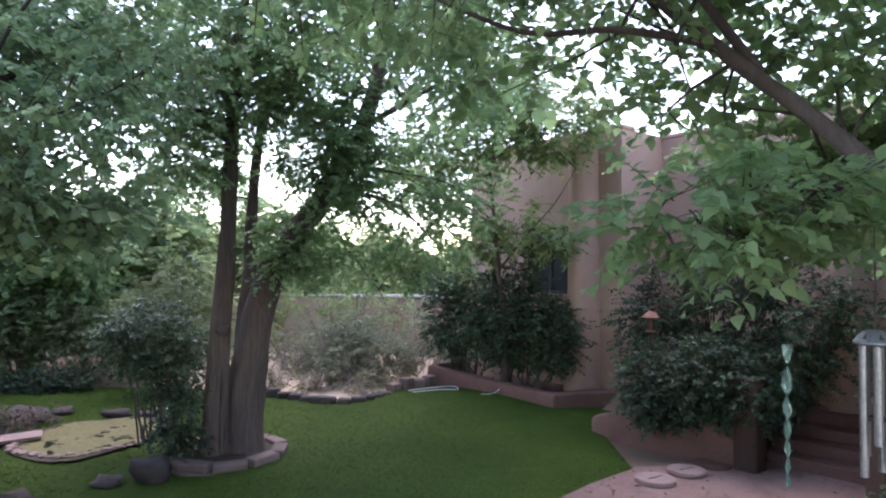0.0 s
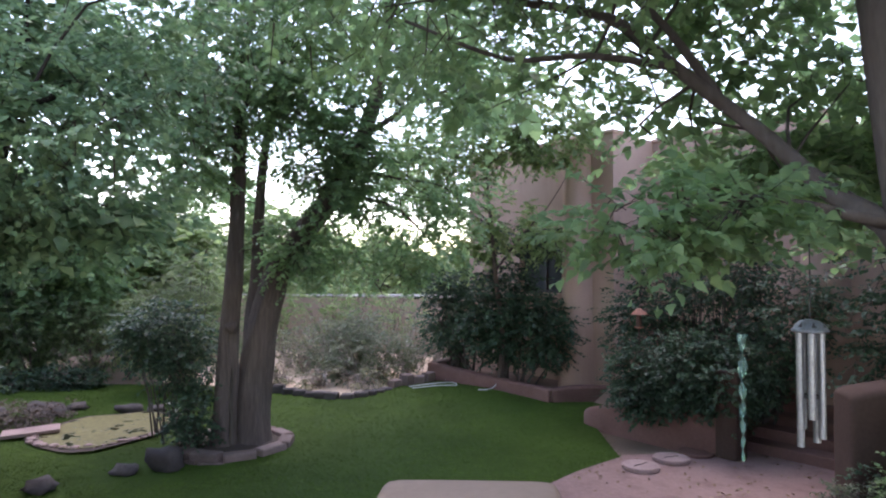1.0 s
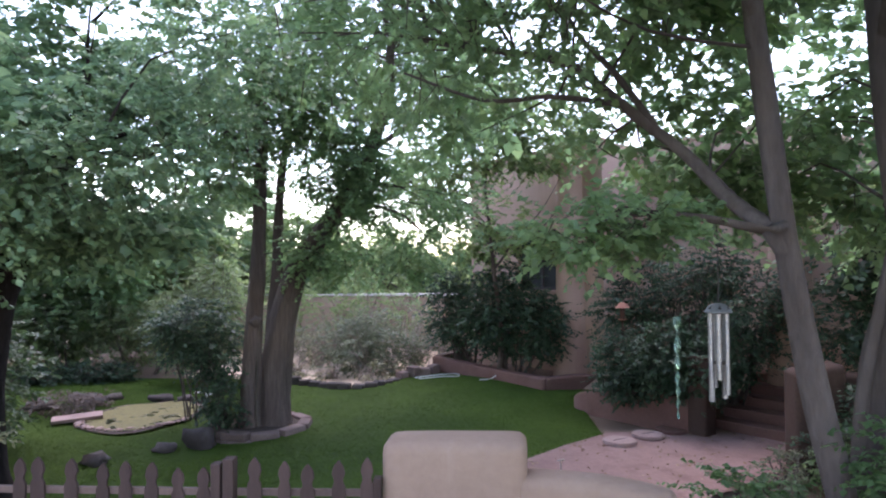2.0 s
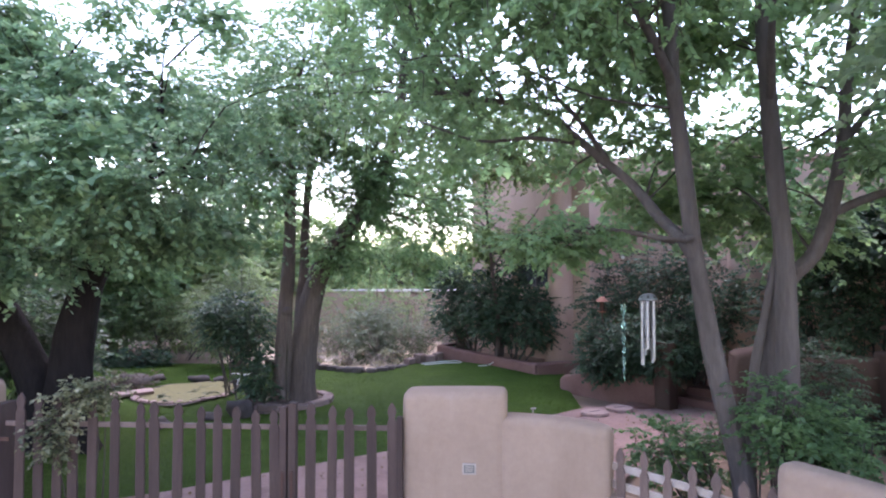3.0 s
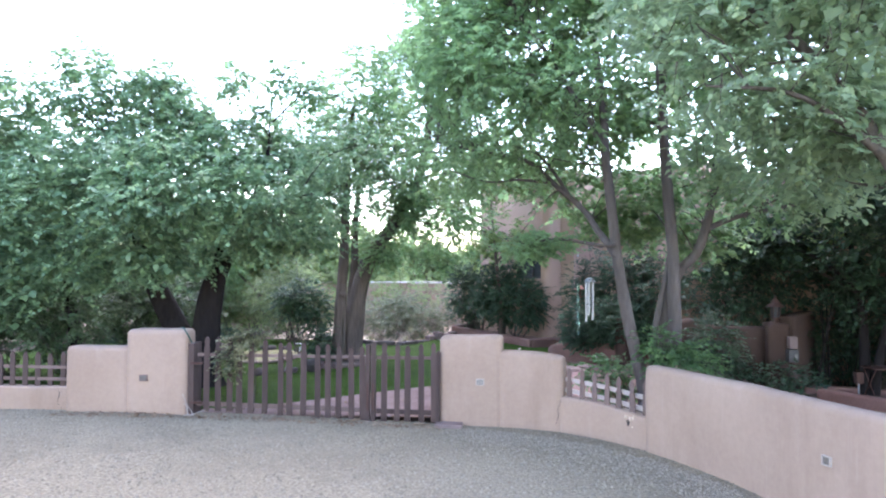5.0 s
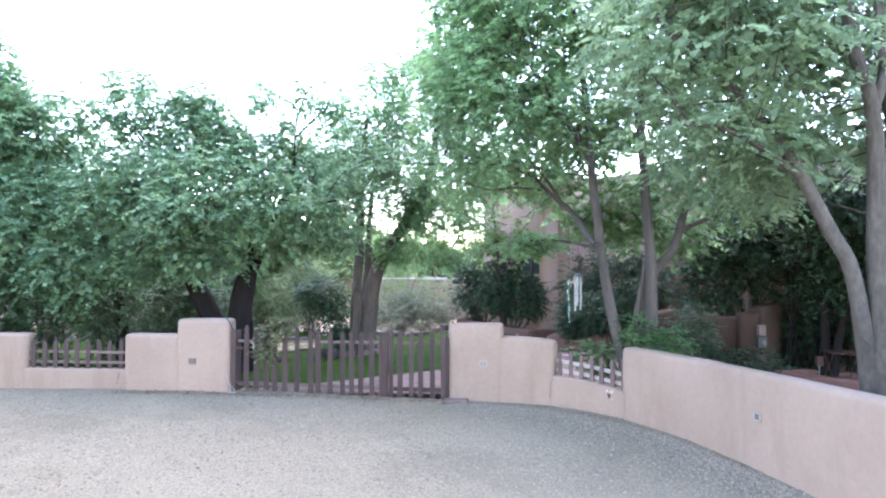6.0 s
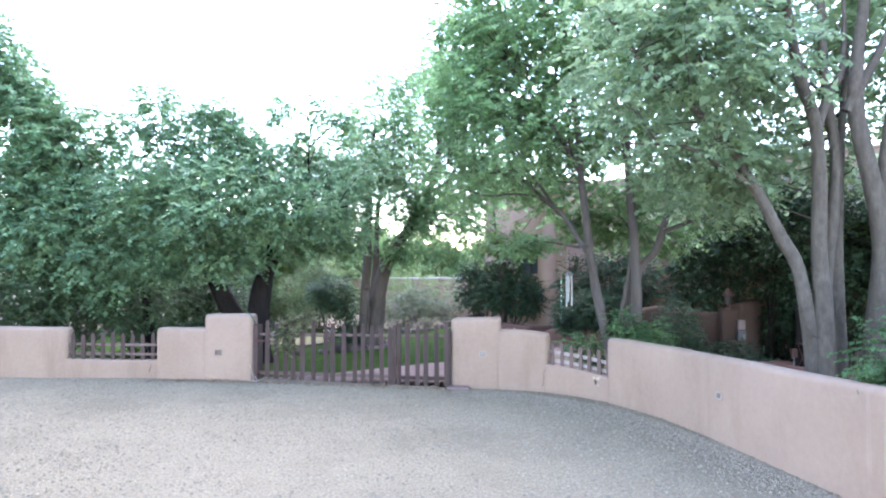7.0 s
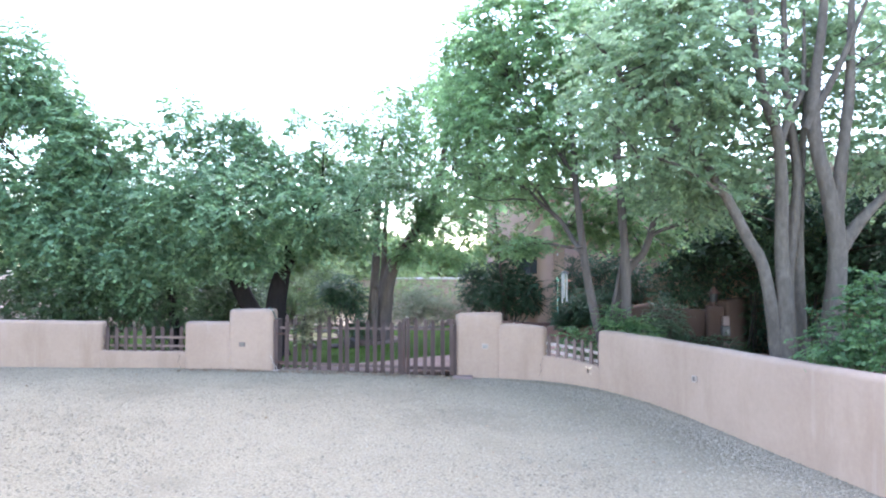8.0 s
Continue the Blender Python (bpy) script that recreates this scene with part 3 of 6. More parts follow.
def pebbles(px, py, pz, size):
    n = len(px)
    az = rng.random(n) * 2 * math.pi
    s = size * (0.5 + rng.random(n))
    x = STONE_V[None, :, 0] * np.cos(az)[:, None] - STONE_V[None, :, 1] * np.sin(az)[:, None]
    y = STONE_V[None, :, 0] * np.sin(az)[:, None] + STONE_V[None, :, 1] * np.cos(az)[:, None]
    pz = np.array([pz + dip(a, b) for a, b in zip(px, py)])[:, None]
    v = np.stack([px[:, None] + x * s[:, None], py[:, None] + y * s[:, None], pz + STONE_V[None, :, 2] * s[:, None] * (0.5 + 0.6 * rng.random(n))[:, None]], -1)
    f = STONE_F[None] + (np.arange(n) * 7)[:, None, None]
    return v.reshape(-1, 3), f.reshape(-1, 3)


px, py = rng.uniform(-14, 5.5, 42000), rng.uniform(-10.5, 3.5, 42000)
ok = inside(px, py, DRIVE)
px, py = px[ok], py[ok]
tagged(raw_mesh("gravel", *pebbles(px, py, 0.002, 0.019), M_STONE), "loose grey gravel stones scattered over the drive", "gravel", kind="stuff")
# coarser stones gathered along the foot of the curved wall
k = rng.random(11000)
edge = spline([(0.2, 3.25, 0), (1.5, 2.65, 0), (2.6, 1.55, 0), (3.3, 0.3, 0), (3.9, -1.2, 0), (4.4, -3, 0), (5.0, -5.2, 0)], 0.1)
e = edge[(k * (len(edge) - 1)).astype(int)]
off = -np.abs(rng.normal(0, 0.45, 11000))
M_DARKSTONE = pebble_material("coarse_stone", (0.10, 0.078, 0.054), (0.22, 0.175, 0.125), (0.37, 0.305, 0.225))
tagged(raw_mesh("coarse_gravel", *pebbles(e[:, 0] + off * 0.75 + rng.normal(0, 0.05, 11000), e[:, 1] + off * 0.6 + rng.normal(0, 0.05, 11000), 0.004, 0.018), M_DARKSTONE), "coarse dark gravel gathered along the wall's foot", "gravel", kind="stuff")
M_DRYLEAF = leaf_material("fallen_leaf", (0.12, 0.07, 0.045), (0.25, 0.16, 0.10), (0.45, 0.36, 0.26), 0.1, 0.8)


def litter(name, poly, n, z, size, label):
    xs, ys = [p[0] for p in poly], [p[1] for p in poly]
    a, b = rng.uniform(min(xs), max(xs), n), rng.uniform(min(ys), max(ys), n)
    ok = inside(a, b, poly)
    a, b = a[ok], b[ok]
    n = len(a)
    ax = rng.normal(size=(n, 3)) * (1, 1, 0.12)
    up = rng.normal(0, 0.3, (n, 3)) + (0, 0, 1)
    tagged(raw_mesh(name, *leaf_arrays(np.stack([a, b, z + np.array([dip(p, q) if q < 3.45 and z < 0.03 else 0.0 for p, q in zip(a, b)])], 1), ax, up, size * (0.5 + rng.random(n))), M_DRYLEAF), label, "fallen leaves", kind="stuff")


litter("fallen_leaves", PATIO, 1500, 0.034, 0.055, "dry brown leaves fallen on the path")
litter("fallen_leaves", [(-13, -9), (4, -9), (3, 1), (1, 3), (-13, 3.2)], 260, 0.018, 0.05, "dry leaves scattered over the gravel")
litter("fallen_leaves", [(-7.3, 2.9), (-0.4, 3.0), (-0.4, 3.4), (-7.3, 3.25)], 900, 0.02, 0.06, "dry leaves drifted against the gate's foot")
litter("fallen_leaves", [(2.5, 2.5), (5, -2), (9, -2), (9, 9), (5.5, 8), (4.2, 6.8), (2.5, 5)], 900, -0.015, 0.07, "dry leaves lying on the courtyard soil")

litter("fallen_leaves", [(2.95, 1.72), (3.42, 0.82), (3.62, 0.25), (3.74, 0.3), (3.54, 0.9), (3.06, 1.78)], 90, 1.268, 0.035, "dry leaves and twigs lying on the wall's top")

# ---- boundary walls ----
adobe("wall_right", [(2.85, 1.94), (3.42, 0.86), (3.86, -0.35), (4.2, -1.6), (4.55, -2.9), (4.98, -4.4), (5.55, -6.2), (6.4, -8.6), (7.6, -11.6), (9.2, -15)], 0.26,
      [1.24, 1.25, 1.27, 1.30, 1.335, 1.38, 1.42, 1.45, 1.45, 1.45], M_STUCCO, "curving pinkish plastered garden wall with a rounded top", wave=0.014)
adobe("wall_left", [(-24, 2.6), (-19, 3.3), (-14.5, 3.6), (-12, 3.68), (-9.55, 3.68)], 0.3, [1.25, 1.24, 1.22, 1.21, 1.19], M_STUCCO, "long pinkish plastered garden wall with a rounded top", wave=0.014)
WALL_LL = adobe("wall_low_left", [(-9.62, 3.66), (-8.4, 3.62), (-7.15, 3.56)], 0.24, [0.46, 0.45, 0.46], M_STUCCO, "low plastered wall under a picket fence", soft=0.04)
adobe("wall_pier_left", [(-7.25, 3.5), (-6.02, 3.47)], 0.36, [1.225, 1.225], M_STUCCO, "stepped plastered wall beside the gate pier", straight=True)
adobe("gate_pier", [(-6.08, 3.47), (-4.95, 3.45)], 0.42, [1.545, 1.555], M_STUCCO, "tall plastered gate pier with soft rounded corners", straight=True, category="gate pier")
adobe("gate_pier", [(-0.42, 3.68), (0.70, 3.62)], 0.46, [1.455, 1.475], M_STUCCO, "tall plastered gate pier with soft rounded corners", straight=True, category="gate pier")
adobe("wall_pier_right", [(0.62, 3.56), (1.2, 3.45), (1.74, 3.24)], 0.34, [1.225, 1.21, 1.165], M_STUCCO, "stepped plastered wall beside the gate pier")
WALL_LR = adobe("wall_low_right", [(1.66, 3.24), (2.05, 2.95), (2.5, 2.48), (2.92, 1.88)], 0.24, [0.50, 0.49, 0.47, 0.43], M_STUCCO, "low plastered wall under a picket fence", soft=0.04)
bm = bmesh.new()
box(bm, -0.5, -0.02, 3.18, 3.44, -0.13, -0.035, bevel=0.015)
tagged(finish("kerb_stone", bm, M_KERB), "flat pinkish stone slab at the foot of the gate pier", "stone slab")


def wall_light(x, y, z, turn, shade):
    root = thing("wall_light", "small square step light set in the plaster wall" if shade else "pale square step light set in the gate pier", "wall light", (x, y, z), "step lights")
    root.rotation_euler = (0, 0, turn)
    root.scale = (0.65, 1, 0.8) if shade == 1 else (0.85, 1, 0.85)
    bm = bmesh.new()
    for a in ((-0.085, 0.085, -0.02, 0.01, 0.05, 0.066), (-0.085, 0.085, -0.02, 0.01, -0.066, -0.05), (-0.085, -0.066, -0.02, 0.01, -0.05, 0.05), (0.066, 0.085, -0.02, 0.01, -0.05, 0.05)):
        box(bm, *a)
    part("frame", bm, M_KERB if shade == 2 else M_RAIL, root)
    bm = bmesh.new()
    box(bm, -0.066, 0.066, -0.008, 0.01, -0.05, 0.05)
    part("lens", bm, M_LENS, root)
    bm = bmesh.new()
    for z in (-0.025, 0.0, 0.025):
        box(bm, -0.05, 0.05, -0.014, -0.008, z - 0.005, z + 0.005)
    part("louvre", bm, M_RAIL if not shade else M_KERB, root)


wall_light(0.285, 3.405, 0.67, radians(-2), 0)
wall_light(-5.735, 3.246, 0.68, radians(-1), 2)
wall_light(3.905, -1.02, 0.705, radians(-73), 1)


# ---- pickets ----
def picket_mesh(height, width, style):
    """A flat picket; style 0 pointed, 1 and 2 with a cut gothic head."""
    w = width / 2
    if style == 2:
        pr = [(w, 0), (w, height - 0.20), (w * 0.66, height - 0.165), (w * 0.70, height - 0.14), (w * 0.96, height - 0.10), (w * 0.75, height - 0.045), (0.006, height)]
    elif style:
        pr = [(w, 0), (w, height - 0.24), (w * 0.55, height - 0.20), (w * 0.62, height - 0.17), (w, height - 0.12), (w * 0.85, height - 0.06), (0.004, height)]
    else:
        pr = [(w, 0), (w, height - 0.07), (w * 0.5, height - 0.025), (0.006, height)]
    loop = pr + [(-x, z) for x, z in reversed(pr)]
    bm = bmesh.new()
    a = [bm.verts.new((x, -0.011, z)) for x, z in loop]
    b = [bm.verts.new((x, 0.011, z)) for x, z in loop]
    bm.faces.new(a)
    bm.faces.new(list(reversed(b)))
    for i in range(len(loop)):
        j = (i + 1) % len(loop)
        bm.faces.new((a[j], a[i], b[i], b[j]))
    bmesh.ops.recalc_face_normals(bm, faces=bm.faces[:])
    me = bpy.data.meshes.new("picket")
    bm.to_mesh(me)
    bm.free()
    return me


def pickets(root, spots, me, material, jit=0.02):
    """spots: (x, y, z, turn) in the world."""
    me.materials.append(material)
    r = random.Random(len(spots))
    for x, y, z, turn in spots:
        ob = new("picket", me)
        ob.parent = root
        ob.matrix_parent_inverse = Matrix.Translation(-root.location)
        ob.matrix_basis = Matrix.LocRotScale((x, y, z), Euler((r.uniform(-0.012, 0.012), r.uniform(-0.013, 0.013), turn)), (r.uniform(0.93, 1.06), 1, r.uniform(1 - jit, 1 + jit)))


def rail(root, a, b, h, thick, material, name="rail"):
    a, b = Vector(a), Vector(b)
    d = b - a
    bm = bmesh.new()
    box(bm, 0, d.length, -thick / 2, thick / 2, -h / 2, h / 2, bevel=0.006)
    ob = part(name, bm, material, root)
    ob.matrix_parent_inverse = Matrix.Translation(-root.location)
    ob.matrix_basis = Matrix.LocRotScale(a, Euler((0, -math.atan2(d.z, d.xy.length), math.atan2(d.y, d.x))), None)
    return ob


P_FLAT = picket_mesh(1.325, 0.104, 2)
g1 = thing("wooden_gate", "wide weathered brown picket gate leaf, closed", "gate", (-4.9, 3.45, 0.02), "driveway gate")
xs = [-4.66, -4.44, -4.23, -4.05, -3.84, -3.58, -3.29, -3.13, -2.88, -2.62, -2.43, -2.24, -2.0, -1.8]
pickets(g1, [(x, 3.43, 0.08 - 0.115 * i / 13 + 0.012 * ((i * 7) % 3 - 1), 0) for i, x in enumerate(xs)], P_FLAT, M_PICKET)
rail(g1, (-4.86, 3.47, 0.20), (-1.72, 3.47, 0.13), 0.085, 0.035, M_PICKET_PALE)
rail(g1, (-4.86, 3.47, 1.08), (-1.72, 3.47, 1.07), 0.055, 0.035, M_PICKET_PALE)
g2 = thing("wooden_gate", "narrow weathered brown picket gate leaf, closed", "gate", (-1.5, 3.45, 0.02), "driveway gate")
pickets(g2, [(x, 3.43, -0.045, 0) for x in (-1.42, -1.19, -1.0, -0.75, -0.53)], picket_mesh(1.365, 0.104, 2), M_PICKET)
rail(g2, (-1.56, 3.47, 0.12), (-0.46, 3.47, 0.10), 0.085, 0.035, M_PICKET)
rail(g2, (-1.56, 3.47, 1.07), (-0.46, 3.47, 1.07), 0.055, 0.035, M_PICKET_PALE)
for x, w, h, lab in ((-1.71, 0.075, 1.30, "dark weathered square gate post with an iron bolt"), (-1.61, 0.085, 1.34, "dark weathered square gate post with an iron latch"), (-4.89, 0.10, 1.3, "weathered wooden hanging post beside the pier"), (-0.455, 0.06, 1.2, "weathered wooden hanging post beside the pier")):
    p = thing("gate_post", lab, "gate post", (x, 3.44, 0))
    bm = bmesh.new()
    box(bm, -w / 2, w / 2, -0.05 if x > -4 else -0.14, 0.05 if x > -4 else 0.2, -0.12 if x > -4 else 0, h, bevel=0.008)
    part("post", bm, M_PICKET, p)
    if x > -2 and x < -1.5:
        bm = bmesh.new()
        box(bm, -0.012, 0.012, -0.064, -0.05, 0.15, 0.62)
        part("bolt", bm, M_RUST, p, "rusty iron bolt")
    elif x < -4:
        for zz in (0.25, 0.95):
            bm = bmesh.new()
            box(bm, 0.0, 0.22, -0.156, -0.142, zz - 0.02, zz + 0.02)
            part("hinge", bm, M_RUST, p, "rusty strap hinge")

f1 = thing("picket_fence", "sun-bleached carved picket fence on a low wall", "fence", (2.3, 2.6, 0.45))
line = spline([(1.76, 3.18, 0), (2.08, 2.9, 0), (2.5, 2.43, 0), (2.86, 1.98, 0)], 0.02)
pl = [line[int(s * (len(line) - 1))] for s in (0.04, 0.2, 0.355, 0.5, 0.645, 0.80, 0.95)]
P_G2 = picket_mesh(0.60, 0.092, 1)
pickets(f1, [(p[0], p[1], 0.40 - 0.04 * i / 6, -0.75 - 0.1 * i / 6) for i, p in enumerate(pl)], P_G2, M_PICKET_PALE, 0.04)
for zz in (0.56, 0.74):
    rail(f1, (1.74, 3.27, zz + 0.03), (2.33, 2.72, zz), 0.075, 0.03, M_RAIL)
    rail(f1, (2.33, 2.72, zz), (2.90, 2.05, zz - 0.05), 0.075, 0.03, M_RAIL)
f2 = thing("picket_fence", "weathered brown picket fence on a low wall", "fence", (-8.4, 3.62, 0.45))
P_L = picket_mesh(0.63, 0.098, 0)
pickets(f2, [(-9.42 + i * 0.245, 3.58, 0.44, 0) for i in range(9)], P_L, M_PICKET, 0.04)
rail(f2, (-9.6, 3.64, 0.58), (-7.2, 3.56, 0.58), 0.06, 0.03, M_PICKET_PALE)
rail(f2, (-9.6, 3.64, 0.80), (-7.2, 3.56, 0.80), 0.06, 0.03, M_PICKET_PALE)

# ---- house ----
U = Vector((-0.643, 0.766, 0))
V = Vector((0.766, 0.643, 0))
C0 = Vector((2.7, 15.0, 0))
FAC = Matrix(((U.x, V.x, 0, C0.x), (U.y, V.y, 0, C0.y), (0, 0, 1, 0), (0, 0, 0, 1)))
house = thing("house", "two-storey adobe house with flat parapet roof and buttresses", "house", tuple(C0))
HINV = Matrix.Translation(-C0)


def house_part(name, bm, material, label="", parent=None, smooth=False):
    bmesh.ops.transform(bm, verts=bm.verts[:], matrix=FAC)
    bmesh.ops.recalc_face_normals(bm, faces=bm.faces[:])
    ob = part(name, bm, material, parent or house, label, smooth)
    ob.matrix_parent_inverse = HINV
    return ob


def wall_with_holes(s0, s1, n0, n1, z0, z1, holes):
    """A wall slab between s0 and s1 with openings (sa, sb, za, zb) cut through."""
    bm = bmesh.new()
    ss = sorted({s0, s1, *[h[0] for h in holes], *[h[1] for h in holes]})
    for a, b in zip(ss[:-1], ss[1:]):
        cuts = sorted((h[2], h[3]) for h in holes if h[0] <= a + 1e-6 and h[1] >= b - 1e-6)
        z = z0
        for za, zb in cuts:
            if za > z:
                box(bm, a, b, n0, n1, z, za)
            z = zb
        box(bm, a, b, n0, n1, z, z1)
    bmesh.ops.remove_doubles(bm, verts=bm.verts[:], dist=0.0005)
    return bm


HOLES = [(0.35, 1.85, 2.25, 3.85), (-9.9, -8.7, 1.0, 2.9), (-12.6, -11.2, 3.2, 4.5)]
# blocks of the house: (s0, s1, set back, height)
for s0, s1, n0, top in ((-1.1, 3.85, 0.0, 5.90), (-5.0, -1.1, 1.5, 5.84), (-9.2, -5.0, 0.0, 4.95), (-19.0, -9.2, 0.02, 5.62)):
    hs = [h for h in HOLES if s0 < h[0] < s1]
    bm = wall_with_holes(s0, s1, n0, n0 + 0.45, -0.1, top, hs)
    house_part("wall", bm, M_HOUSE)
    for a, b in ((s0, s0 + 0.4), (s1 - 0.4, s1)):
        bm = bmesh.new()
        box(bm, a, b, n0 + 0.45, 9 + n0, -0.1, top)
        house_part("wall", bm, M_HOUSE)
    bm = bmesh.new()
    box(bm, s0 + 0.4, s1 - 0.4, 8.6 + n0, 9 + n0, -0.1, top)
    house_part("wall", bm, M_HOUSE)
    bm = bmesh.new()
    box(bm, s0 + 0.4, s1 - 0.4, n0 + 0.45, 8.6 + n0, top - 0.45, top - 0.3)
    house_part("roof", bm, M_CAP)
    bm = bmesh.new()
    box(bm, s0 - 0.03, s1 + 0.03, n0 - 0.03, n0 + 0.48, top - 0.02, top + 0.10, bevel=0.05)
    house_part("parapet", bm, M_HOUSE, smooth=True)
for s, w, top in ((-0.2, 0.32, 5.78), (-5.5, 0.36, 4.45)):
    bm = bmesh.new()
    rings = []
    for z, g in ((-0.1, 1.2), (0.6, 1.1), (1.6, 1.0), (3.2, 0.95), (top * 0.85, 0.9), (top, 0.85), (top + 0.1, 0.7)):
        ring = []
        for i in range(9):
            a = math.pi * i / 8
            ring.append(bm.verts.new((s - w * g * math.cos(a), 0.02 - 0.62 * g * math.sin(a) ** 0.7, z)))
        rings.append(ring)
    for a, b in zip(rings[:-1], rings[1:]):
        for i in range(8):
            bm.faces.new((a[i], a[i + 1], b[i + 1], b[i]))
    bm.faces.new(rings[-1])
    house_part("buttress", bm, M_HOUSE, smooth=True)
for sa, sb, za, zb in HOLES:
    w = house_part("window", (lambda b: (box(b, sa, sb, 0.22, 0.235, za, zb), b)[1])(bmesh.new()), M_GLASS_DARK, "dark window set deep in the adobe wall")
    bm = bmesh.new()
    for q in ((sa, sa + 0.07, 0.17, 0.22, za, zb), (sb - 0.07, sb, 0.17, 0.22, za, zb), (sa, sb, 0.17, 0.22, za, za + 0.07), (sa, sb, 0.17, 0.22, zb - 0.07, zb), ((sa + sb) / 2 - 0.03, (sa + sb) / 2 + 0.03, 0.17, 0.22, za, zb)):
        box(bm, q[0], q[1], q[2], q[3], q[4], q[5])
    fr = house_part("window_frame", bm, M_FRAME, parent=w)
    fr.matrix_parent_inverse = Matrix()
    bm = bmesh.new()
    box(bm, sa - 0.1, sb + 0.1, -0.03, 0.17, za - 0.09, za - 0.01, bevel=0.015)
    sl = house_part("window_sill", bm, M_HOUSE, parent=w)
    sl.matrix_parent_inverse = Matrix()
bm = bmesh.new()
for i in range(26):
    z = 2.32 + i * 0.057
    box(bm, 0.42, 1.06, 0.245, 0.285, z, z + 0.035)
house_part("blind", bm, M_BLIND, "pale slatted blind")

# ---- beds, planter, steps ----
adobe("bed_wall", [(-0.78, 16.2), (0.6, 14.83), (1.95, 13.45)], 0.26, [0.46, 0.36, 0.30], M_REDSTONE, "low reddish plastered edging of a raised flower bed", soft=0.05, category="bed edging", straight=True)
adobe("bed_wall", [(1.9, 13.5), (2.6, 13.75), (3.3, 13.72)], 0.26, [0.30, 0.33, 0.33], M_REDSTONE, "low reddish plastered edging of a raised flower bed", soft=0.05, category="bed edging")
adobe("bed_wall", [(-0.72, 16.25), (0.15, 17.3)], 0.2, [0.46, 0.52], M_KERB, "pale stone edging running back to the house corner", soft=0.03, category="bed edging", straight=True)
sheet("bed_soil", [(-0.7, 16.3), (1.95, 13.55), (3.2, 13.8), (2.75, 14.9), (0.2, 18.0)], 0.16, M_SOIL, "dark soil in the raised flower bed", "soil")
adobe("planter_wall", [(2.42, 11.75), (2.62, 11.3), (3.3, 10.45), (4.05, 9.62)], 0.32, [0.26, 0.42, 0.56, 0.62], M_REDSTONE, "reddish plastered retaining wall of a raised planter", soft=0.06, category="planter wall")
adobe("planter_pedestal", [(3.98, 9.68), (4.2, 9.42)], 0.34, [1.32, 1.32], M_STUCCO_SHADED, "square adobe pedestal at the planter's end", soft=0.05, straight=True, category="pedestal")
sheet("planter_soil", [(2.5, 11.8), (3.4, 10.5), (4.2, 9.65), (5.2, 10.4), (5.9, 11.2), (3.4, 14.0)], 0.36, M_SOIL, "dark soil in the raised planter", "soil")
stairs = thing("steps", "reddish stone garden steps rising to the house", "steps", (4.9, 9.4, 0))
for i in range(5):
    bm = bmesh.new()
    box(bm, -1.9, 0.75, i * 0.36, 2.6 if i == 4 else i * 0.36 + 0.40, i * 0.165 + (0 if i else -0.05), (i + 1) * 0.165 + 0.01, bevel=0.018)
    bmesh.ops.transform(bm, verts=bm.verts[:], matrix=Matrix(((U.x, V.x, 0, 0), (U.y, V.y, 0, 0), (0, 0, 1, 0), (0, 0, 0, 1))))
    bmesh.ops.recalc_face_normals(bm, faces=bm.faces[:])
    part("step", bm, M_REDSTONE, stairs)
adobe("stair_pier", [(4.62, 7.62), (5.25, 7.55)], 0.55, [1.38, 1.5], M_STUCCO_SHADED, "stout adobe pier beside the steps", soft=0.09, category="pier", straight=True)
adobe("court_wall", [(5.15, 7.75), (5.9, 7.5), (6.6, 7.3), (7.1, 7.25)], 0.3, [1.34, 1.33, 1.34, 1.36], M_STUCCO_SHADED, "low adobe courtyard wall", soft=0.07)
adobe("lantern_pier", [(6.72, 7.12), (7.18, 7.06)], 0.5, [1.45, 1.45], M_STUCCO_SHADED, "adobe pier carrying a rusty lantern", soft=0.07, category="pier", straight=True)
adobe("court_wall", [(7.15, 7.05), (7.5, 7.35), (7.85, 7.75), (8.15, 8.1)], 0.36, [1.62, 1.64, 1.66, 1.66], M_STUCCO_SHADED, "reddish adobe courtyard wall in shade", soft=0.07)
adobe("bed_wall", [(7.3, 5.9), (7.9, 5.0), (8.9, 4.2), (10.2, 3.0)], 0.25, [0.2, 0.2, 0.2, 0.2], M_REDSTONE, "low reddish edging of a courtyard bed", soft=0.05, category="bed edging")
adobe("wall_far", [(-16, 24.5), (-8, 23.4), (-3, 22.3), (0.4, 21.2), (2.2, 20.4)], 0.35, [1.75, 1.8, 1.86, 1.88, 1.9], M_FAR, "tan plastered rear garden wall", soft=0.05)
adobe("coping", [(-16, 24.5), (-8, 23.4), (-3, 22.3), (0.4, 21.2), (2.2, 20.4)], 0.45, [1.84, 1.89, 1.95, 1.97, 1.99], M_CAP, "pale stone coping on the rear garden wall", z0=1.86, soft=0.03, category="coping")
M_SAND = surface("pale_sand", (0.50, 0.37, 0.27), (0.63, 0.49, 0.37), 0.6, 30, 0.95, 0.5, 0.01)
sheet("sand_path", [(-7.5, 15.6), (-5.6, 15.1), (-4.4, 14.5), (-3.55, 14.05), (-2.75, 13.6), (-2.1, 13.8), (-1.55, 14.6), (-1.2, 15.3), (-0.4, 17.5), (-0.5, 21), (-3, 22), (-8, 22.5)], -0.02, M_SAND, "pale sandy strip behind the lawn", "path")


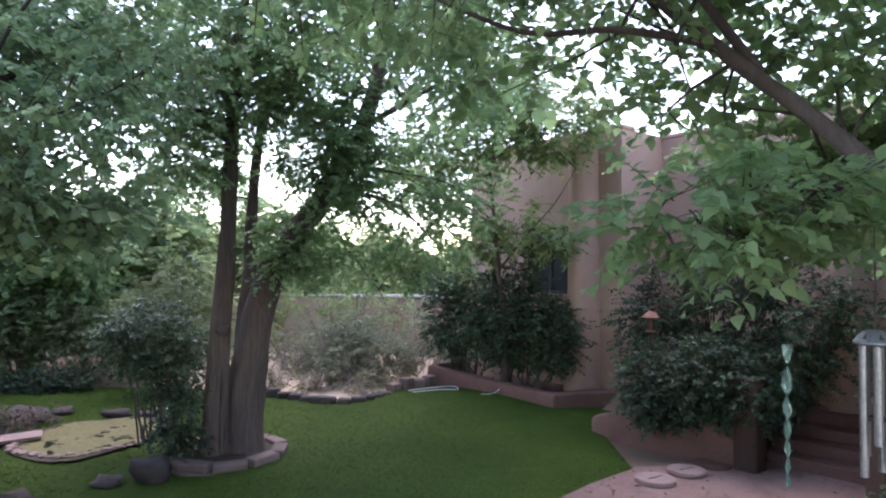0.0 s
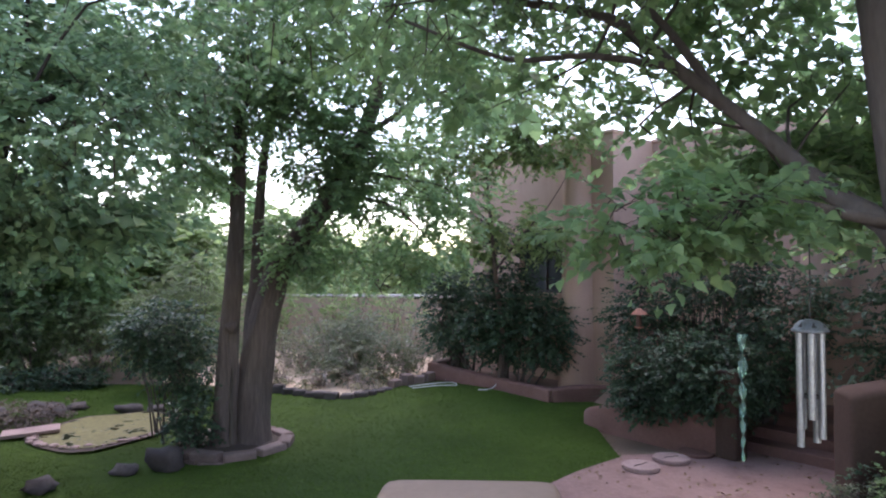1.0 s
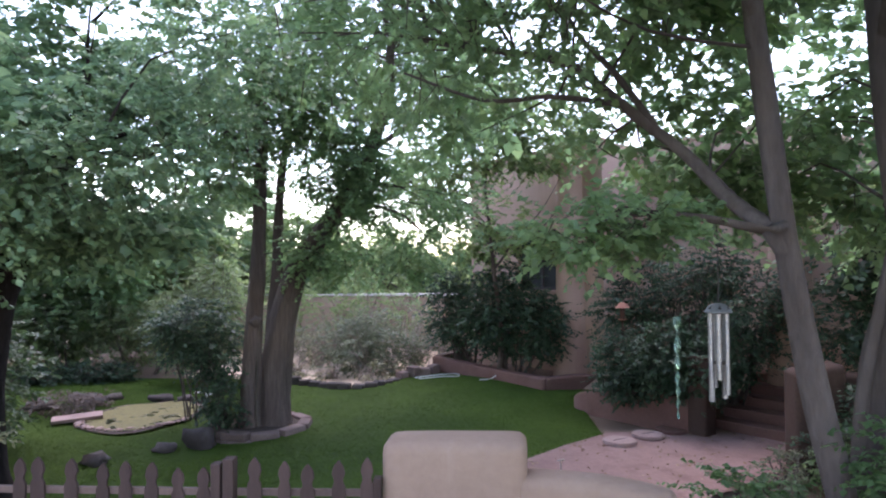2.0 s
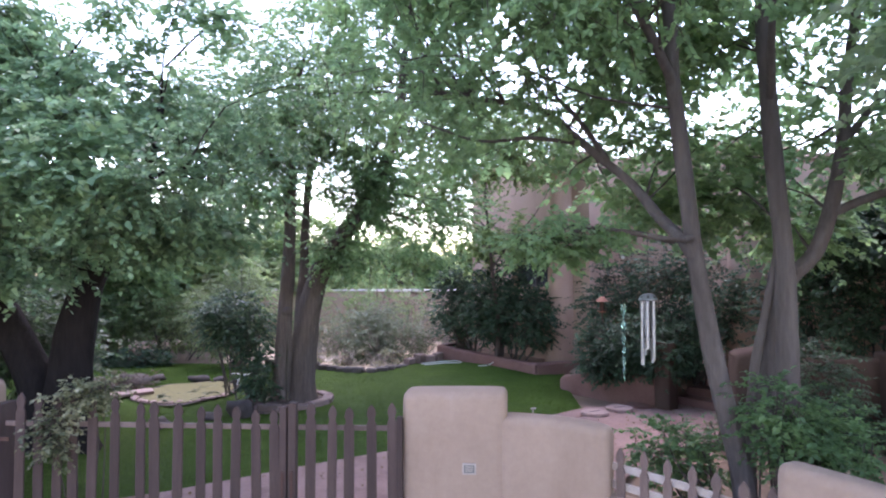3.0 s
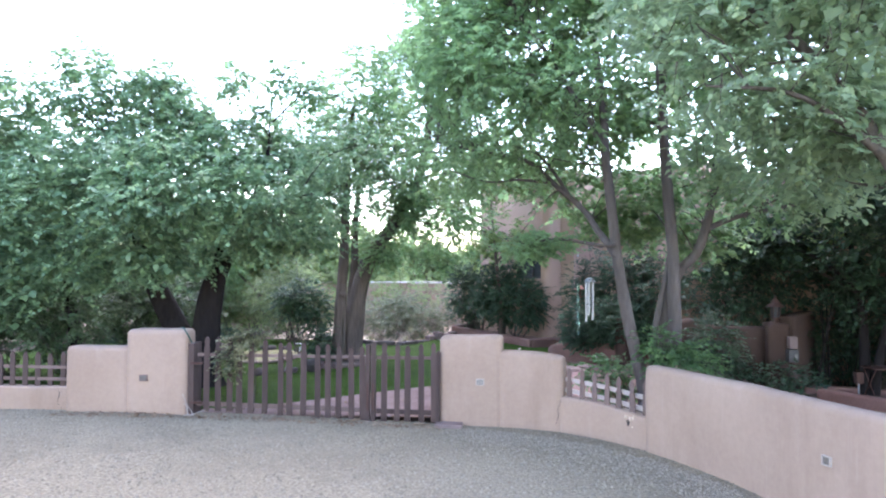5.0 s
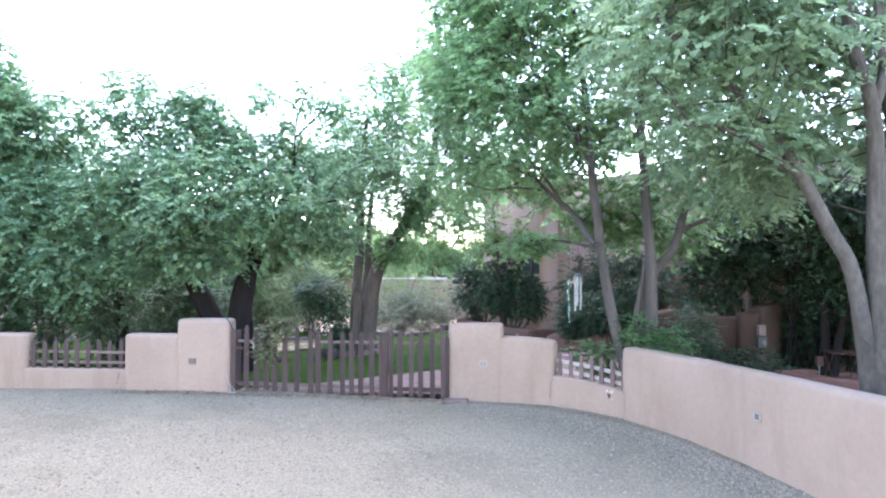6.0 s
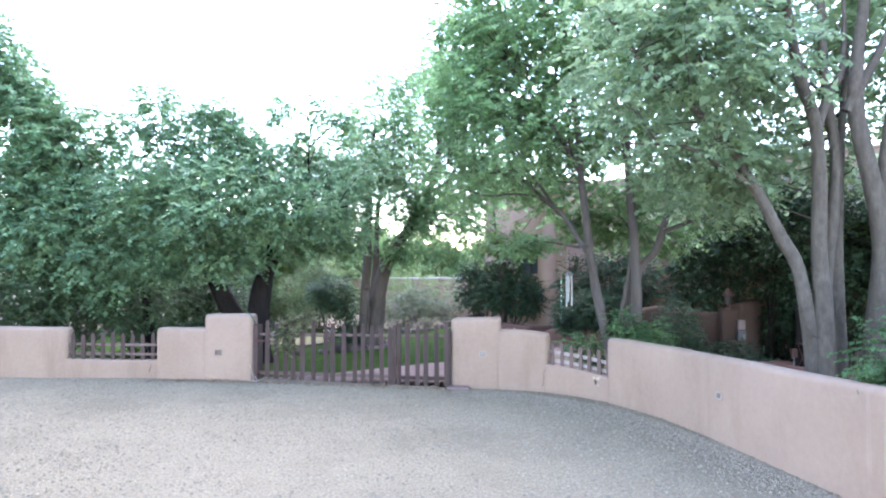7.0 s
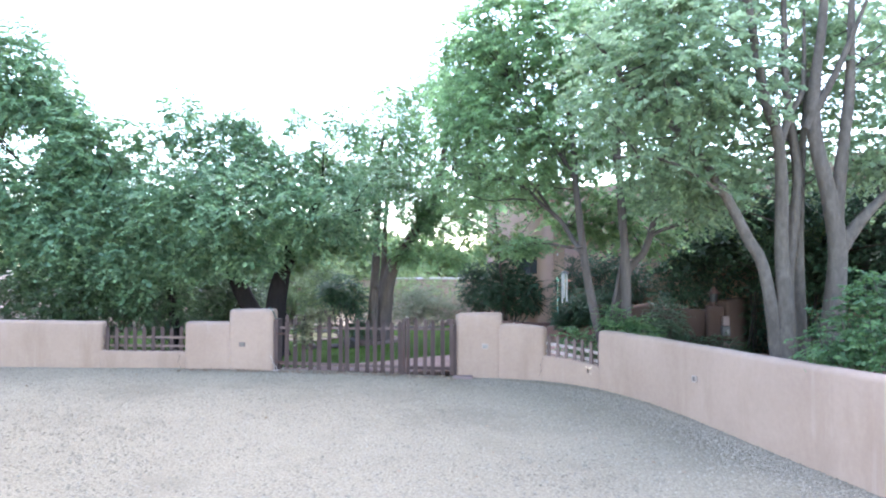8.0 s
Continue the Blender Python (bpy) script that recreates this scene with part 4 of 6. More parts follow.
# ---- stones ----
def stone_mesh(seed, sx, sy, sz, rough=0.12, block=False):
    r = random.Random(seed)
    bm = bmesh.new()
    if block:
        box(bm, -sx, sx, -sy, sy, 0, 2 * sz, bevel=min(sx, sy, sz) * 0.5)
    else:
        bmesh.ops.create_icosphere(bm, subdivisions=2, radius=1)
        bmesh.ops.transform(bm, verts=bm.verts[:], matrix=Matrix.Diagonal((sx, sy, sz, 1)))
        bmesh.ops.translate(bm, verts=bm.verts[:], vec=(0, 0, sz * 0.6))
    k = r.uniform(0, 50)
    for v in bm.verts:
        v.co += Vector(v.co).normalized() * rough * min(sx, sy, sz) * 2 * noise.noise(v.co * 2.5 / max(sx, sy) + Vector((k, 0, 0)))
    me = bpy.data.meshes.new("stone")
    bm.to_mesh(me)
    bm.free()
    return me


def placed(name, me, material, m, parent=None, smooth=False):
    if not me.materials:
        me.materials.append(material)
        if smooth:
            me.polygons.foreach_set("use_smooth", [True] * len(me.polygons))
    ob = new(name, me)
    if parent is not None:
        ob.parent = parent
        ob.matrix_parent_inverse = Matrix.Translation(-parent.location)
    ob.matrix_basis = m
    return ob


rr = random.Random(5)
# ring of kerb stones round the double-trunk tree
RING = (-3.55, 9.95)
ring = thing("tree_ring", "ring of pinkish curved edging stones round the tree", "edging", (RING[0], RING[1], 0))
KS = [stone_mesh(i, 0.235, 0.11, 0.065, 0.14, True) for i in range(3)]
for i in range(10):
    a = 2 * math.pi * i / 10 + 0.1
    placed("stone", KS[i % 3], M_KERB, Matrix.LocRotScale((RING[0] + 0.78 * math.cos(a), RING[1] + 0.78 * math.sin(a), -0.035), Euler((0, 0, a + math.pi / 2 + rr.uniform(-0.05, 0.05))), (1, 1, rr.uniform(0.95, 1.1))), ring)
for i in range(5):
    a = 3.1 + 0.52 * i
    placed("stone", KS[i % 3], M_KERB, Matrix.LocRotScale((RING[0] + 0.795 * math.cos(a), RING[1] + 0.795 * math.sin(a), -0.165), Euler((0, 0, a + math.pi / 2 + rr.uniform(-0.05, 0.05))), (0.92, 1, 1.05)), ring)
sheet("ring_soil", [(RING[0] + 0.76 * math.cos(k * 0.5236), RING[1] + 0.76 * math.sin(k * 0.5236)) for k in range(12)], 0.055, M_MULCH, "dark soil inside the tree ring", "soil")
# loose dark rocks on the lawn
RK = [stone_mesh(20 + i, 0.2, 0.16, 0.15, 0.45) for i in range(4)]
for i, (x, y, s) in enumerate(((-4.22, 9.0, 1.3), (-4.7, 8.75, 1.0), (-5.25, 7.75, 1.15))):
    tagged(placed("rock", RK[i % 4], M_ROCK, Matrix.LocRotScale((x, y, swell(x, y)), Euler((0, 0, rr.uniform(0, 6))), (s, s, s * (1.2 if i == 0 else 0.6))), smooth=True), "rounded dark rock lying on the lawn", "rock", "lawn rocks")
# lawn edging of dark stones
edging = thing("lawn_edging", "row of dark stones along the lawn's far edge", "edging", (-3, 14.6, 0))
ES = [stone_mesh(40 + i, 0.15, 0.1, 0.09, 0.2, True) for i in range(3)]
ep = spline([(-5.6, 15.0, 0), (-4.45, 14.42, 0), (-3.55, 13.97, 0), (-2.75, 13.52, 0), (-2.15, 13.68, 0), (-1.7, 14.4, 0)], 0.27)
for i, p in enumerate(ep):
    placed("stone", ES[i % 3], M_ROCK, Matrix.LocRotScale((p[0], p[1], -0.02), Euler((0, 0, rr.uniform(-0.3, 0.3))), (1, 1, rr.uniform(0.8, 1.2))), edging)
for i, (x, y, s) in enumerate(((-1.55, 14.85, 1.0), (-1.28, 15.05, 1.1), (-1.02, 15.3, 1.15), (-0.8, 15.6, 1.0))):
    tagged(placed("block", KS[i % 3], M_KERB, Matrix.LocRotScale((x, y, 0.04), Euler((0, 0, 0.6 + rr.uniform(-0.6, 0.6))), (0.55 * s, 1.1 * s, (1.5 + 0.5 * (i % 2)) * s))), "rough pinkish stone block at the end of the bed", "stone block", "stone blocks")
# stepping discs with a carved mark
for i, (x, y, t) in enumerate(((2.58, 8.92, 0.4), (3.13, 9.32, 0.25), (3.62, 9.7, 0.3))):
    d = thing("stepping_stone", "round pale stone disc with a small carved lizard-like mark" if i < 2 else "round reddish stone disc beside the planter", "stepping stone", (x, y, 0.02), "stone discs")
    bm = bmesh.new()
    bmesh.ops.create_cone(bm, cap_ends=True, segments=40, radius1=0.262, radius2=0.262, depth=0.06)
    bmesh.ops.bevel(bm, geom=[e for e in bm.edges if abs(e.verts[0].co.z - e.verts[1].co.z) < 1e-5], offset=0.012, segments=2, affect="EDGES")
    bmesh.ops.translate(bm, verts=bm.verts[:], vec=(0, 0, 0.03 if i < 2 else 0.015))
    part("disc", bm, M_DISC if i < 2 else M_REDSTONE, d, smooth=False)
    if i < 2:
        v, f = tube_arrays([(-0.13, -0.03, 0.062), (-0.06, 0.0, 0.063), (0.02, -0.005, 0.063), (0.07, 0.03, 0.063), (0.14, 0.03, 0.062)], 0.007, 0.004, 6, 0.03)
        o = raw_mesh("mark", v, f, M_ROCK, d, True)
        o.rotation_euler = (0, 0, t)

# ---- pond ----
def ring_poly(cx, cy, rx, ry, n, wob, seed):
    return [(cx + rx * (1 + wob * noise.noise(Vector((math.cos(a) * 1.3, math.sin(a) * 1.3, seed)))) * math.cos(a), cy + ry * (1 + wob * noise.noise(Vector((math.cos(a) * 1.3, math.sin(a) * 1.3, seed)))) * math.sin(a)) for a in [2 * math.pi * k / n for k in range(n)]]


POND = ring_poly(-6.12, 10.8, 0.98, 1.22, 28, 0.25, 3.0)
sheet("pond_margin", ring_poly(-6.12, 10.8, 1.12, 1.36, 28, 0.25, 3.0), 0.03, M_MULCH, "dark wet soil round the pond", "soil")
tagged(sheet("water", POND, 0.045, M_POND, "small pond covered with yellow-green duckweed", "pond"))
edge_stones = thing("pond_edging", "irregular flat stones edging the pond", "edging", (-6.12, 10.8, 0))
PS = [stone_mesh(60 + i, 0.17, 0.12, 0.05, 0.3) for i in range(4)]
for i, (x, y) in enumerate(POND):
    s = rr.uniform(0.22, 0.5)
    placed("stone", PS[i % 4], M_ROCK if i % 3 else M_KERB, Matrix.LocRotScale((x, y, 0.025), Euler((0, 0, rr.uniform(0, 6))), (s, s, s * 0.7)), edge_stones, True)
for i, (x, y, s) in enumerate(((-6.45, 12.2, 1.3), (-5.95, 12.2, 1.0), (-5.5, 11.95, 0.7), (-7.9, 11.8, 1.7), (-8.3, 12.2, 1.4), (-7.6, 12.3, 1.1), (-8.6, 11.4, 1.6))):
    tagged(placed("rock", RK[i % 4], M_ROCK, Matrix.LocRotScale((x, y, 0), Euler((0, 0, rr.uniform(0, 6))), (s, s, s * 0.55)), smooth=True), "dark rock piled at the pond's edge", "rock", "pond rocks")
PALE = [stone_mesh(70 + i, 0.11, 0.07, 0.035, 0.35) for i in range(3)]
for i in range(30):
    a = math.pi * (1.02 + 1.0 * i / 30)
    k = rr.uniform(0.4, 0.95)
    placed("stone", PALE[i % 3], M_DISC, Matrix.LocRotScale((-6.12 + 1.04 * math.cos(a) + rr.uniform(-0.07, 0.07), 10.8 + 1.28 * math.sin(a) + rr.uniform(-0.07, 0.07), 0.025), Euler((0, 0, rr.uniform(0, 6))), (k, k, k)), edge_stones, True)
bm = bmesh.new()
box(bm, -0.42, 0.42, -0.24, 0.24, 0, 0.06, bevel=0.015)
slab = tagged(finish("slab", bm, M_DISC), "pale flat stone slab reaching over the pond", "stone slab")
slab.matrix_basis = pose(-7.15, 10.3, 0.05, 0, -2, 32)
spout = thing("water_spout", "pale forked pipe at the pond's edge", "water spout", (-5.3, 11.55, 0.05))
for pts in ([(0, 0, 0), (0.05, 0.1, 0.22), (-0.2, 0.1, 0.24)], [(0.0, 0.02, 0.1), (0.12, 0.1, 0.2), (0.3, 0.1, 0.24)]):
    tube("pipe", pts, 0.02, 0.018, M_WHITE, spout, 8, 0.05)

# ---- wind chime ----
ch = thing("wind_chime", "large silver metal wind chime hanging from a branch", "wind chime", (2.25, 3.75, 2.43))
bm = bmesh.new()
prof = [(0.097, -0.004), (0.105, 0.0), (0.106, 0.009), (0.098, 0.016), (0.078, 0.046), (0.053, 0.066), (0.012, 0.076)]
rings = [[bm.verts.new((r * math.cos(a), r * math.sin(a), z)) for a in [2 * math.pi * k / 28 for k in range(28)]] for r, z in prof]
for a, b in zip(rings[:-1], rings[1:]):
    for i in range(28):
        bm.faces.new((a[i], a[(i + 1) % 28], b[(i + 1) % 28], b[i]))
bm.faces.new(rings[-1])
part("hood", bm, M_CAST, ch, "domed cast metal hood with triangular holes", True)
for k in range(7):
    bm = bmesh.new()
    m = Matrix.Rotation(2 * math.pi * k / 7, 4, "Z")
    bm.faces.new([bm.verts.new(m @ Vector(q)) for q in ((0.0915, -0.014, 0.028), (0.0915, 0.014, 0.028), (0.0715, 0.0, 0.0585))])
    part("hole", bm, M_CORD, ch)
lens_ = (0.68, 0.60, 0.70, 0.52, 0.64)
for k in range(5):
    a = 2 * math.pi * (k + 0.45) / 5
    ln = lens_[k]
    bm = bmesh.new()
    bmesh.ops.create_cone(bm, cap_ends=False, segments=16, radius1=0.022, radius2=0.022, depth=ln)
    bmesh.ops.translate(bm, verts=bm.verts[:], vec=(0.062 * math.cos(a), 0.062 * math.sin(a), -ln / 2 - 0.01))
    part("tube", bm, M_ALU, ch, smooth=True)
bm = bmesh.new()
bmesh.ops.create_cone(bm, cap_ends=True, segments=24, radius1=0.05, radius2=0.05, depth=0.02)
bmesh.ops.translate(bm, verts=bm.verts[:], vec=(0, 0, -0.40))
part("striker", bm, M_CORD, ch)
tube("cord", [(0, 0, -0.40), (0, 0, -0.1), (0, 0, 0.09)], 0.003, 0.003, M_CORD, ch, 5, 0.1)
tube("cord", [(0, 0, 0.08), (0.005, 0, 0.3), (0, 0.0, 0.70)], 0.006, 0.004, M_CORD, ch, 5, 0.2)

# ---- spinner ----
sp = thing("garden_spinner", "twisted translucent green spiral spinner hanging on a line", "spinner", (2.15, 4.5, 1.41))
n = 150
zz = np.linspace(0, 0.93, n)
wid = np.where(zz < 0.9, 0.013 + 0.024 * (zz / 0.9), 0.034)
ang = 2 * math.pi * 3.1 * (1 - (zz / 0.93)) ** 1.5
va = np.stack([wid * np.cos(ang), wid * np.sin(ang), zz], 1)
vb = np.stack([-wid * np.cos(ang), -wid * np.sin(ang), zz], 1)
v = np.stack([va, vb], 1).reshape(-1, 3)
f = np.array([(2 * i, 2 * i + 1, 2 * i + 3, 2 * i + 2) for i in range(n - 1)])
o = raw_mesh("ribbon", v, f, M_SPIN, sp, True)
so = o.modifiers.new("thick", "SOLIDIFY")
so.thickness = 0.004
tube("line", [(0, 0, 0.93), (0, 0, 1.5), (0.0, -0.02, 2.35)], 0.0025, 0.0025, M_CORD, sp, 4, 0.3)
bm = bmesh.new()
for zc, r in ((1.50, 0.022), (1.545, 0.014)):
    bmesh.ops.create_uvsphere(bm, u_segments=10, v_segments=8, radius=r, matrix=Matrix.Translation((0, 0, zc)))
part("crystal", bm, M_WHITE, sp, "small clear glass drop", True)

# ---- feeder ----
fd = thing("bird_feeder", "hanging bird feeder with a terracotta roof", "bird feeder", (3.16, 11.15, 1.80))
fd.scale = (0.8, 0.8, 0.8)
bm = bmesh.new()
bmesh.ops.create_cone(bm, cap_ends=True, segments=8, radius1=0.19, radius2=0.05, depth=0.13, matrix=Matrix.Translation((0, 0, 0.36)))
part("roof", bm, M_TERRA, fd)
bm = bmesh.new()
bmesh.ops.create_cone(bm, cap_ends=True, segments=12, radius1=0.06, radius2=0.06, depth=0.26, matrix=Matrix.Translation((0, 0, 0.15)))
part("seed_tube", bm, M_RUST, fd)
bm = bmesh.new()
bmesh.ops.create_cone(bm, cap_ends=True, segments=16, radius1=0.10, radius2=0.11, depth=0.03, matrix=Matrix.Translation((0, 0, 0.01)))
part("tray", bm, M_TERRA, fd)
tube("pole", [(0, 0, -1.85), (0.01, 0, -0.7), (0, 0, 0.0)], 0.02, 0.02, M_RUST, fd, 6, 0.4)

# ---- lantern on its pier ----
ln = thing("lantern", "rusty iron post lantern with a pagoda hood", "lantern", (6.95, 7.1, 1.44))
ln.scale = (0.8, 0.8, 0.8)
bm = bmesh.new()
for r, z0, z1 in ((0.14, 0.0, 0.05), (0.05, 0.05, 0.13), (0.15, 0.13, 0.16)):
    bmesh.ops.create_cone(bm, cap_ends=True, segments=8, radius1=r, radius2=r * 0.9, depth=z1 - z0, matrix=Matrix.Translation((0, 0, (z0 + z1) / 2)))
part("foot", bm, M_RUST, ln)
bm = bmesh.new()
bmesh.ops.create_cone(bm, cap_ends=True, segments=8, radius1=0.115, radius2=0.135, depth=0.30, matrix=Matrix.Translation((0, 0, 0.31)))
part("glass", bm, M_GLASS_DARK, ln)
for k in range(8):
    a = 2 * math.pi * k / 8
    tube("bar", [(0.12 * math.cos(a), 0.12 * math.sin(a), 0.16), (0.14 * math.cos(a), 0.14 * math.sin(a), 0.46)], 0.01, 0.01, M_RUST, ln, 4, 0.2)
bm = bmesh.new()
for r0, r1, z0, z1 in ((0.25, 0.24, 0.46, 0.48), (0.24, 0.10, 0.48, 0.58), (0.12, 0.06, 0.58, 0.68), (0.035, 0.035, 0.68, 0.71), (0.03, 0.004, 0.71, 0.79)):
    bmesh.ops.create_cone(bm, cap_ends=True, segments=16, radius1=r0, radius2=r1, depth=z1 - z0, matrix=Matrix.Translation((0, 0, (z0 + z1) / 2)))
part("hood", bm, M_RUST, ln)

# ---- courtyard clutter ----
M_HOSE = plain("dark_green_rubber", (0.02, 0.075, 0.055), 0.5)
mb = thing("wall_box", "electric meter boxes fixed on the lantern pier", "meter box", (7.16, 6.78, 0.25))
for nm, z0, z1, w, m in (("upper_case", 0.66, 0.92, 0.09, M_KERB), ("meter_case", 0.36, 0.64, 0.11, M_FRAME), ("lower_case", 0.0, 0.17, 0.08, M_KERB)):
    bm = bmesh.new()
    box(bm, -w, w, -0.09, 0.06, z0, z1, bevel=0.015)
    part(nm, bm, m, mb)
bm = bmesh.new()
box(bm, 0.01, 0.075, -0.1, -0.088, 0.42, 0.54, bevel=0.003)
part("dial", bm, M_LENS, mb)
heap = thing("coiled_hose", "dark green garden hose heaped on the courtyard ground", "hose", (7.72, 6.75, -0.01))
for k in range(4):
    tube("coil", [((0.20 - 0.02 * k) * math.cos(a) + 0.03 * k, (0.16 - 0.01 * k) * math.sin(a), 0.02 + 0.035 * k + 0.01 * math.sin(2 * a + k)) for a in [2 * math.pi * q / 9 for q in range(10)]], 0.016, 0.016, M_HOSE, heap, 6, 0.06)
adobe("courtyard_kerb", [(7.3, 6.62), (7.9, 6.72), (8.6, 6.62), (9.4, 6.2)], 0.2, [0.09, 0.1, 0.09, 0.09], M_REDSTONE, "low reddish stone kerb edging the shaded bed", soft=0.03, category="kerb")
gl = thing("garden_lamp", "small brownish garden light standing in the shaded bed", "garden lamp", (8.28, 6.25, -0.03))
tube("stem", [(0, 0, -0.03), (0, 0, 0.3)], 0.02, 0.02, M_CAST, gl, 6, 0.3)
bm = bmesh.new()
box(bm, -0.08, 0.08, -0.06, 0.06, 0.28, 0.52, bevel=0.02)
part("head", bm, M_RUST, gl)
tb = thing("folding_table", "small dark folding garden table", "garden table", (8.72, 6.1, -0.03))
bm = bmesh.new()
box(bm, -0.35, 0.35, -0.25, 0.25, 0.62, 0.65, bevel=0.008)
part("tabletop", bm, M_RUST, tb)
for sx in (-0.3, 0.3):
    for sy in (-1, 1):
        tube("leg", [(sx, 0.22 * sy, 0.0), (sx, -0.22 * sy, 0.62)], 0.012, 0.012, M_RUST, tb, 6, 0.3)
hose = thing("garden_hose", "pale garden hose lying in loops on the lawn", "hose", (-0.6, 14.6, 0.1))
for pts in ([(-0.5, -0.1, 0.0), (0.1, 0.1, 0.03), (0.5, 0.15, 0.03), (0.35, 0.6, 0.02), (-0.2, 0.3, 0.02), (-0.6, 0.1, 0.0)], [(1.0, -0.4, 0.03), (1.3, -0.3, 0.05), (1.55, 0.1, 0.2), (1.6, 0.5, 0.33)]):
    tube("coil", pts, 0.014, 0.014, M_WHITE, hose, 6, 0.08)

# ---- trees ----
lawn_tree = tree("double-trunk tree with dark furrowed bark on the lawn", (-3.5, 9.95, 0),
     [([(-3.72, 9.8, -0.05), (-3.67, 9.8, 0.9), (-3.64, 9.8, 1.7), (-3.55, 9.8, 3.05), (-3.50, 9.8, 4.7), (-3.45, 9.8, 6.2), (-3.3, 9.9, 7.2)], 0.185, 0.05),
      ([(-3.36, 10.1, -0.05), (-3.32, 10.1, 0.9), (-3.22, 10.1, 1.7), (-3.0, 10.1, 2.6), (-2.62, 10.1, 3.3), (-2.2, 10.15, 3.9), (-1.6, 10.2, 5.0), (-1.3, 10.2, 6.1), (-1.15, 10.3, 7.6)], 0.29, 0.06),
      ([(-3.44, 10.2, 1.2), (-3.42, 10.25, 1.9), (-3.36, 10.3, 2.8), (-3.34, 10.3, 3.6), (-3.22, 10.3, 5.0), (-2.9, 10.5, 7.0)], 0.12, 0.04)],
     [([(-2.2, 10.15, 3.9), (-1.6, 10.4, 4.0), (-1.0, 10.8, 3.8), (-0.5, 11.2, 3.3)], 0.05, 0.012), ([(-3.5, 9.8, 4.7), (-4.4, 9.4, 5.6), (-5.2, 9.2, 6.3)], 0.06, 0.015),
      ([(-3.0, 10.1, 2.6), (-2.2, 11.0, 3.0), (-1.8, 11.5, 3.1), (-1.5, 11.6, 2.6)], 0.035, 0.008), ([(-1.6, 10.2, 5.0), (-0.6, 10.2, 5.6), (0.2, 10.2, 5.9)], 0.06, 0.015),
      ([(-1.9, 11.3, 3.1), (-1.75, 11.4, 2.8), (-1.45, 11.4, 2.45), (-1.3, 11.4, 2.1)], 0.016, 0.005), ([(-2.1, 11.1, 3.05), (-2.05, 11.2, 2.7), (-2.15, 11.2, 2.3)], 0.012, 0.004),
      ([(-1.75, 11.4, 2.85), (-1.8, 11.5, 2.5), (-1.65, 11.5, 2.2)], 0.012, 0.004), ([(-1.6, 11.45, 3.05), (-1.1, 11.5, 2.95), (-0.8, 11.5, 2.6)], 0.014, 0.004)],
     [(-3.0, 9.8, 7.0, 1.4, 1.8, 1.7, 950), (-1.6, 10.3, 7.3, 1.7, 1.8, 1.8, 900), (-4.2, 9.4, 5.5, 0.8, 1.0, 0.6, 180), (-5.2, 9.5, 6.6, 0.8, 0.8, 0.8, 210), (-2.1, 9.9, 4.9, 0.8, 0.8, 1.0, 360), (-0.9, 10.9, 4.0, 1.5, 1.5, 1.1, 560), (0.0, 10.4, 6.0, 1.2, 1.6, 1.1, 420), (-2.6, 9.75, 3.2, 0.4, 0.3, 0.6, 130), (-2.2, 9.8, 4.1, 0.5, 0.4, 0.6, 130), (-2.3, 10.5, 3.3, 0.5, 0.4, 0.6, 110), (-1.8, 10.5, 4.1, 0.5, 0.4, 0.6, 100), (-1.8, 9.9, 5.0, 0.6, 0.5, 0.6, 220), (-1.5, 11.6, 2.9, 1.0, 0.6, 0.4, 70), (-4.6, 10.4, 4.7, 1.0, 1.0, 0.8, 240), (-3.5, 9.6, 5.4, 1.0, 0.9, 0.65, 300), (-0.5, 10.6, 7.9, 1.1, 1.2, 1.0, 300), (-2.9, 10.0, 8.6, 0.8, 0.8, 0.6, 90), (-2.1, 10.2, 8.7, 0.8, 0.8, 0.6, 160), (-1.3, 10.3, 9.1, 0.7, 0.8, 0.5, 120), (-4.0, 9.8, 4.5, 0.55, 0.7, 0.5, 170), (-2.9, 9.9, 5.9, 0.9, 0.8, 0.7, 300), (-3.9, 9.7, 6.2, 0.8, 0.8, 0.6, 220), (-0.9, 11.2, 3.0, 0.9, 0.6, 0.4, 60)],
     M_BARK_DARK, M_LEAF, 0.082, 16, 0.45, gap=0.36, gap_scale=1.5, seed=1, width=1.1, ridges=0.055, core=0.05)
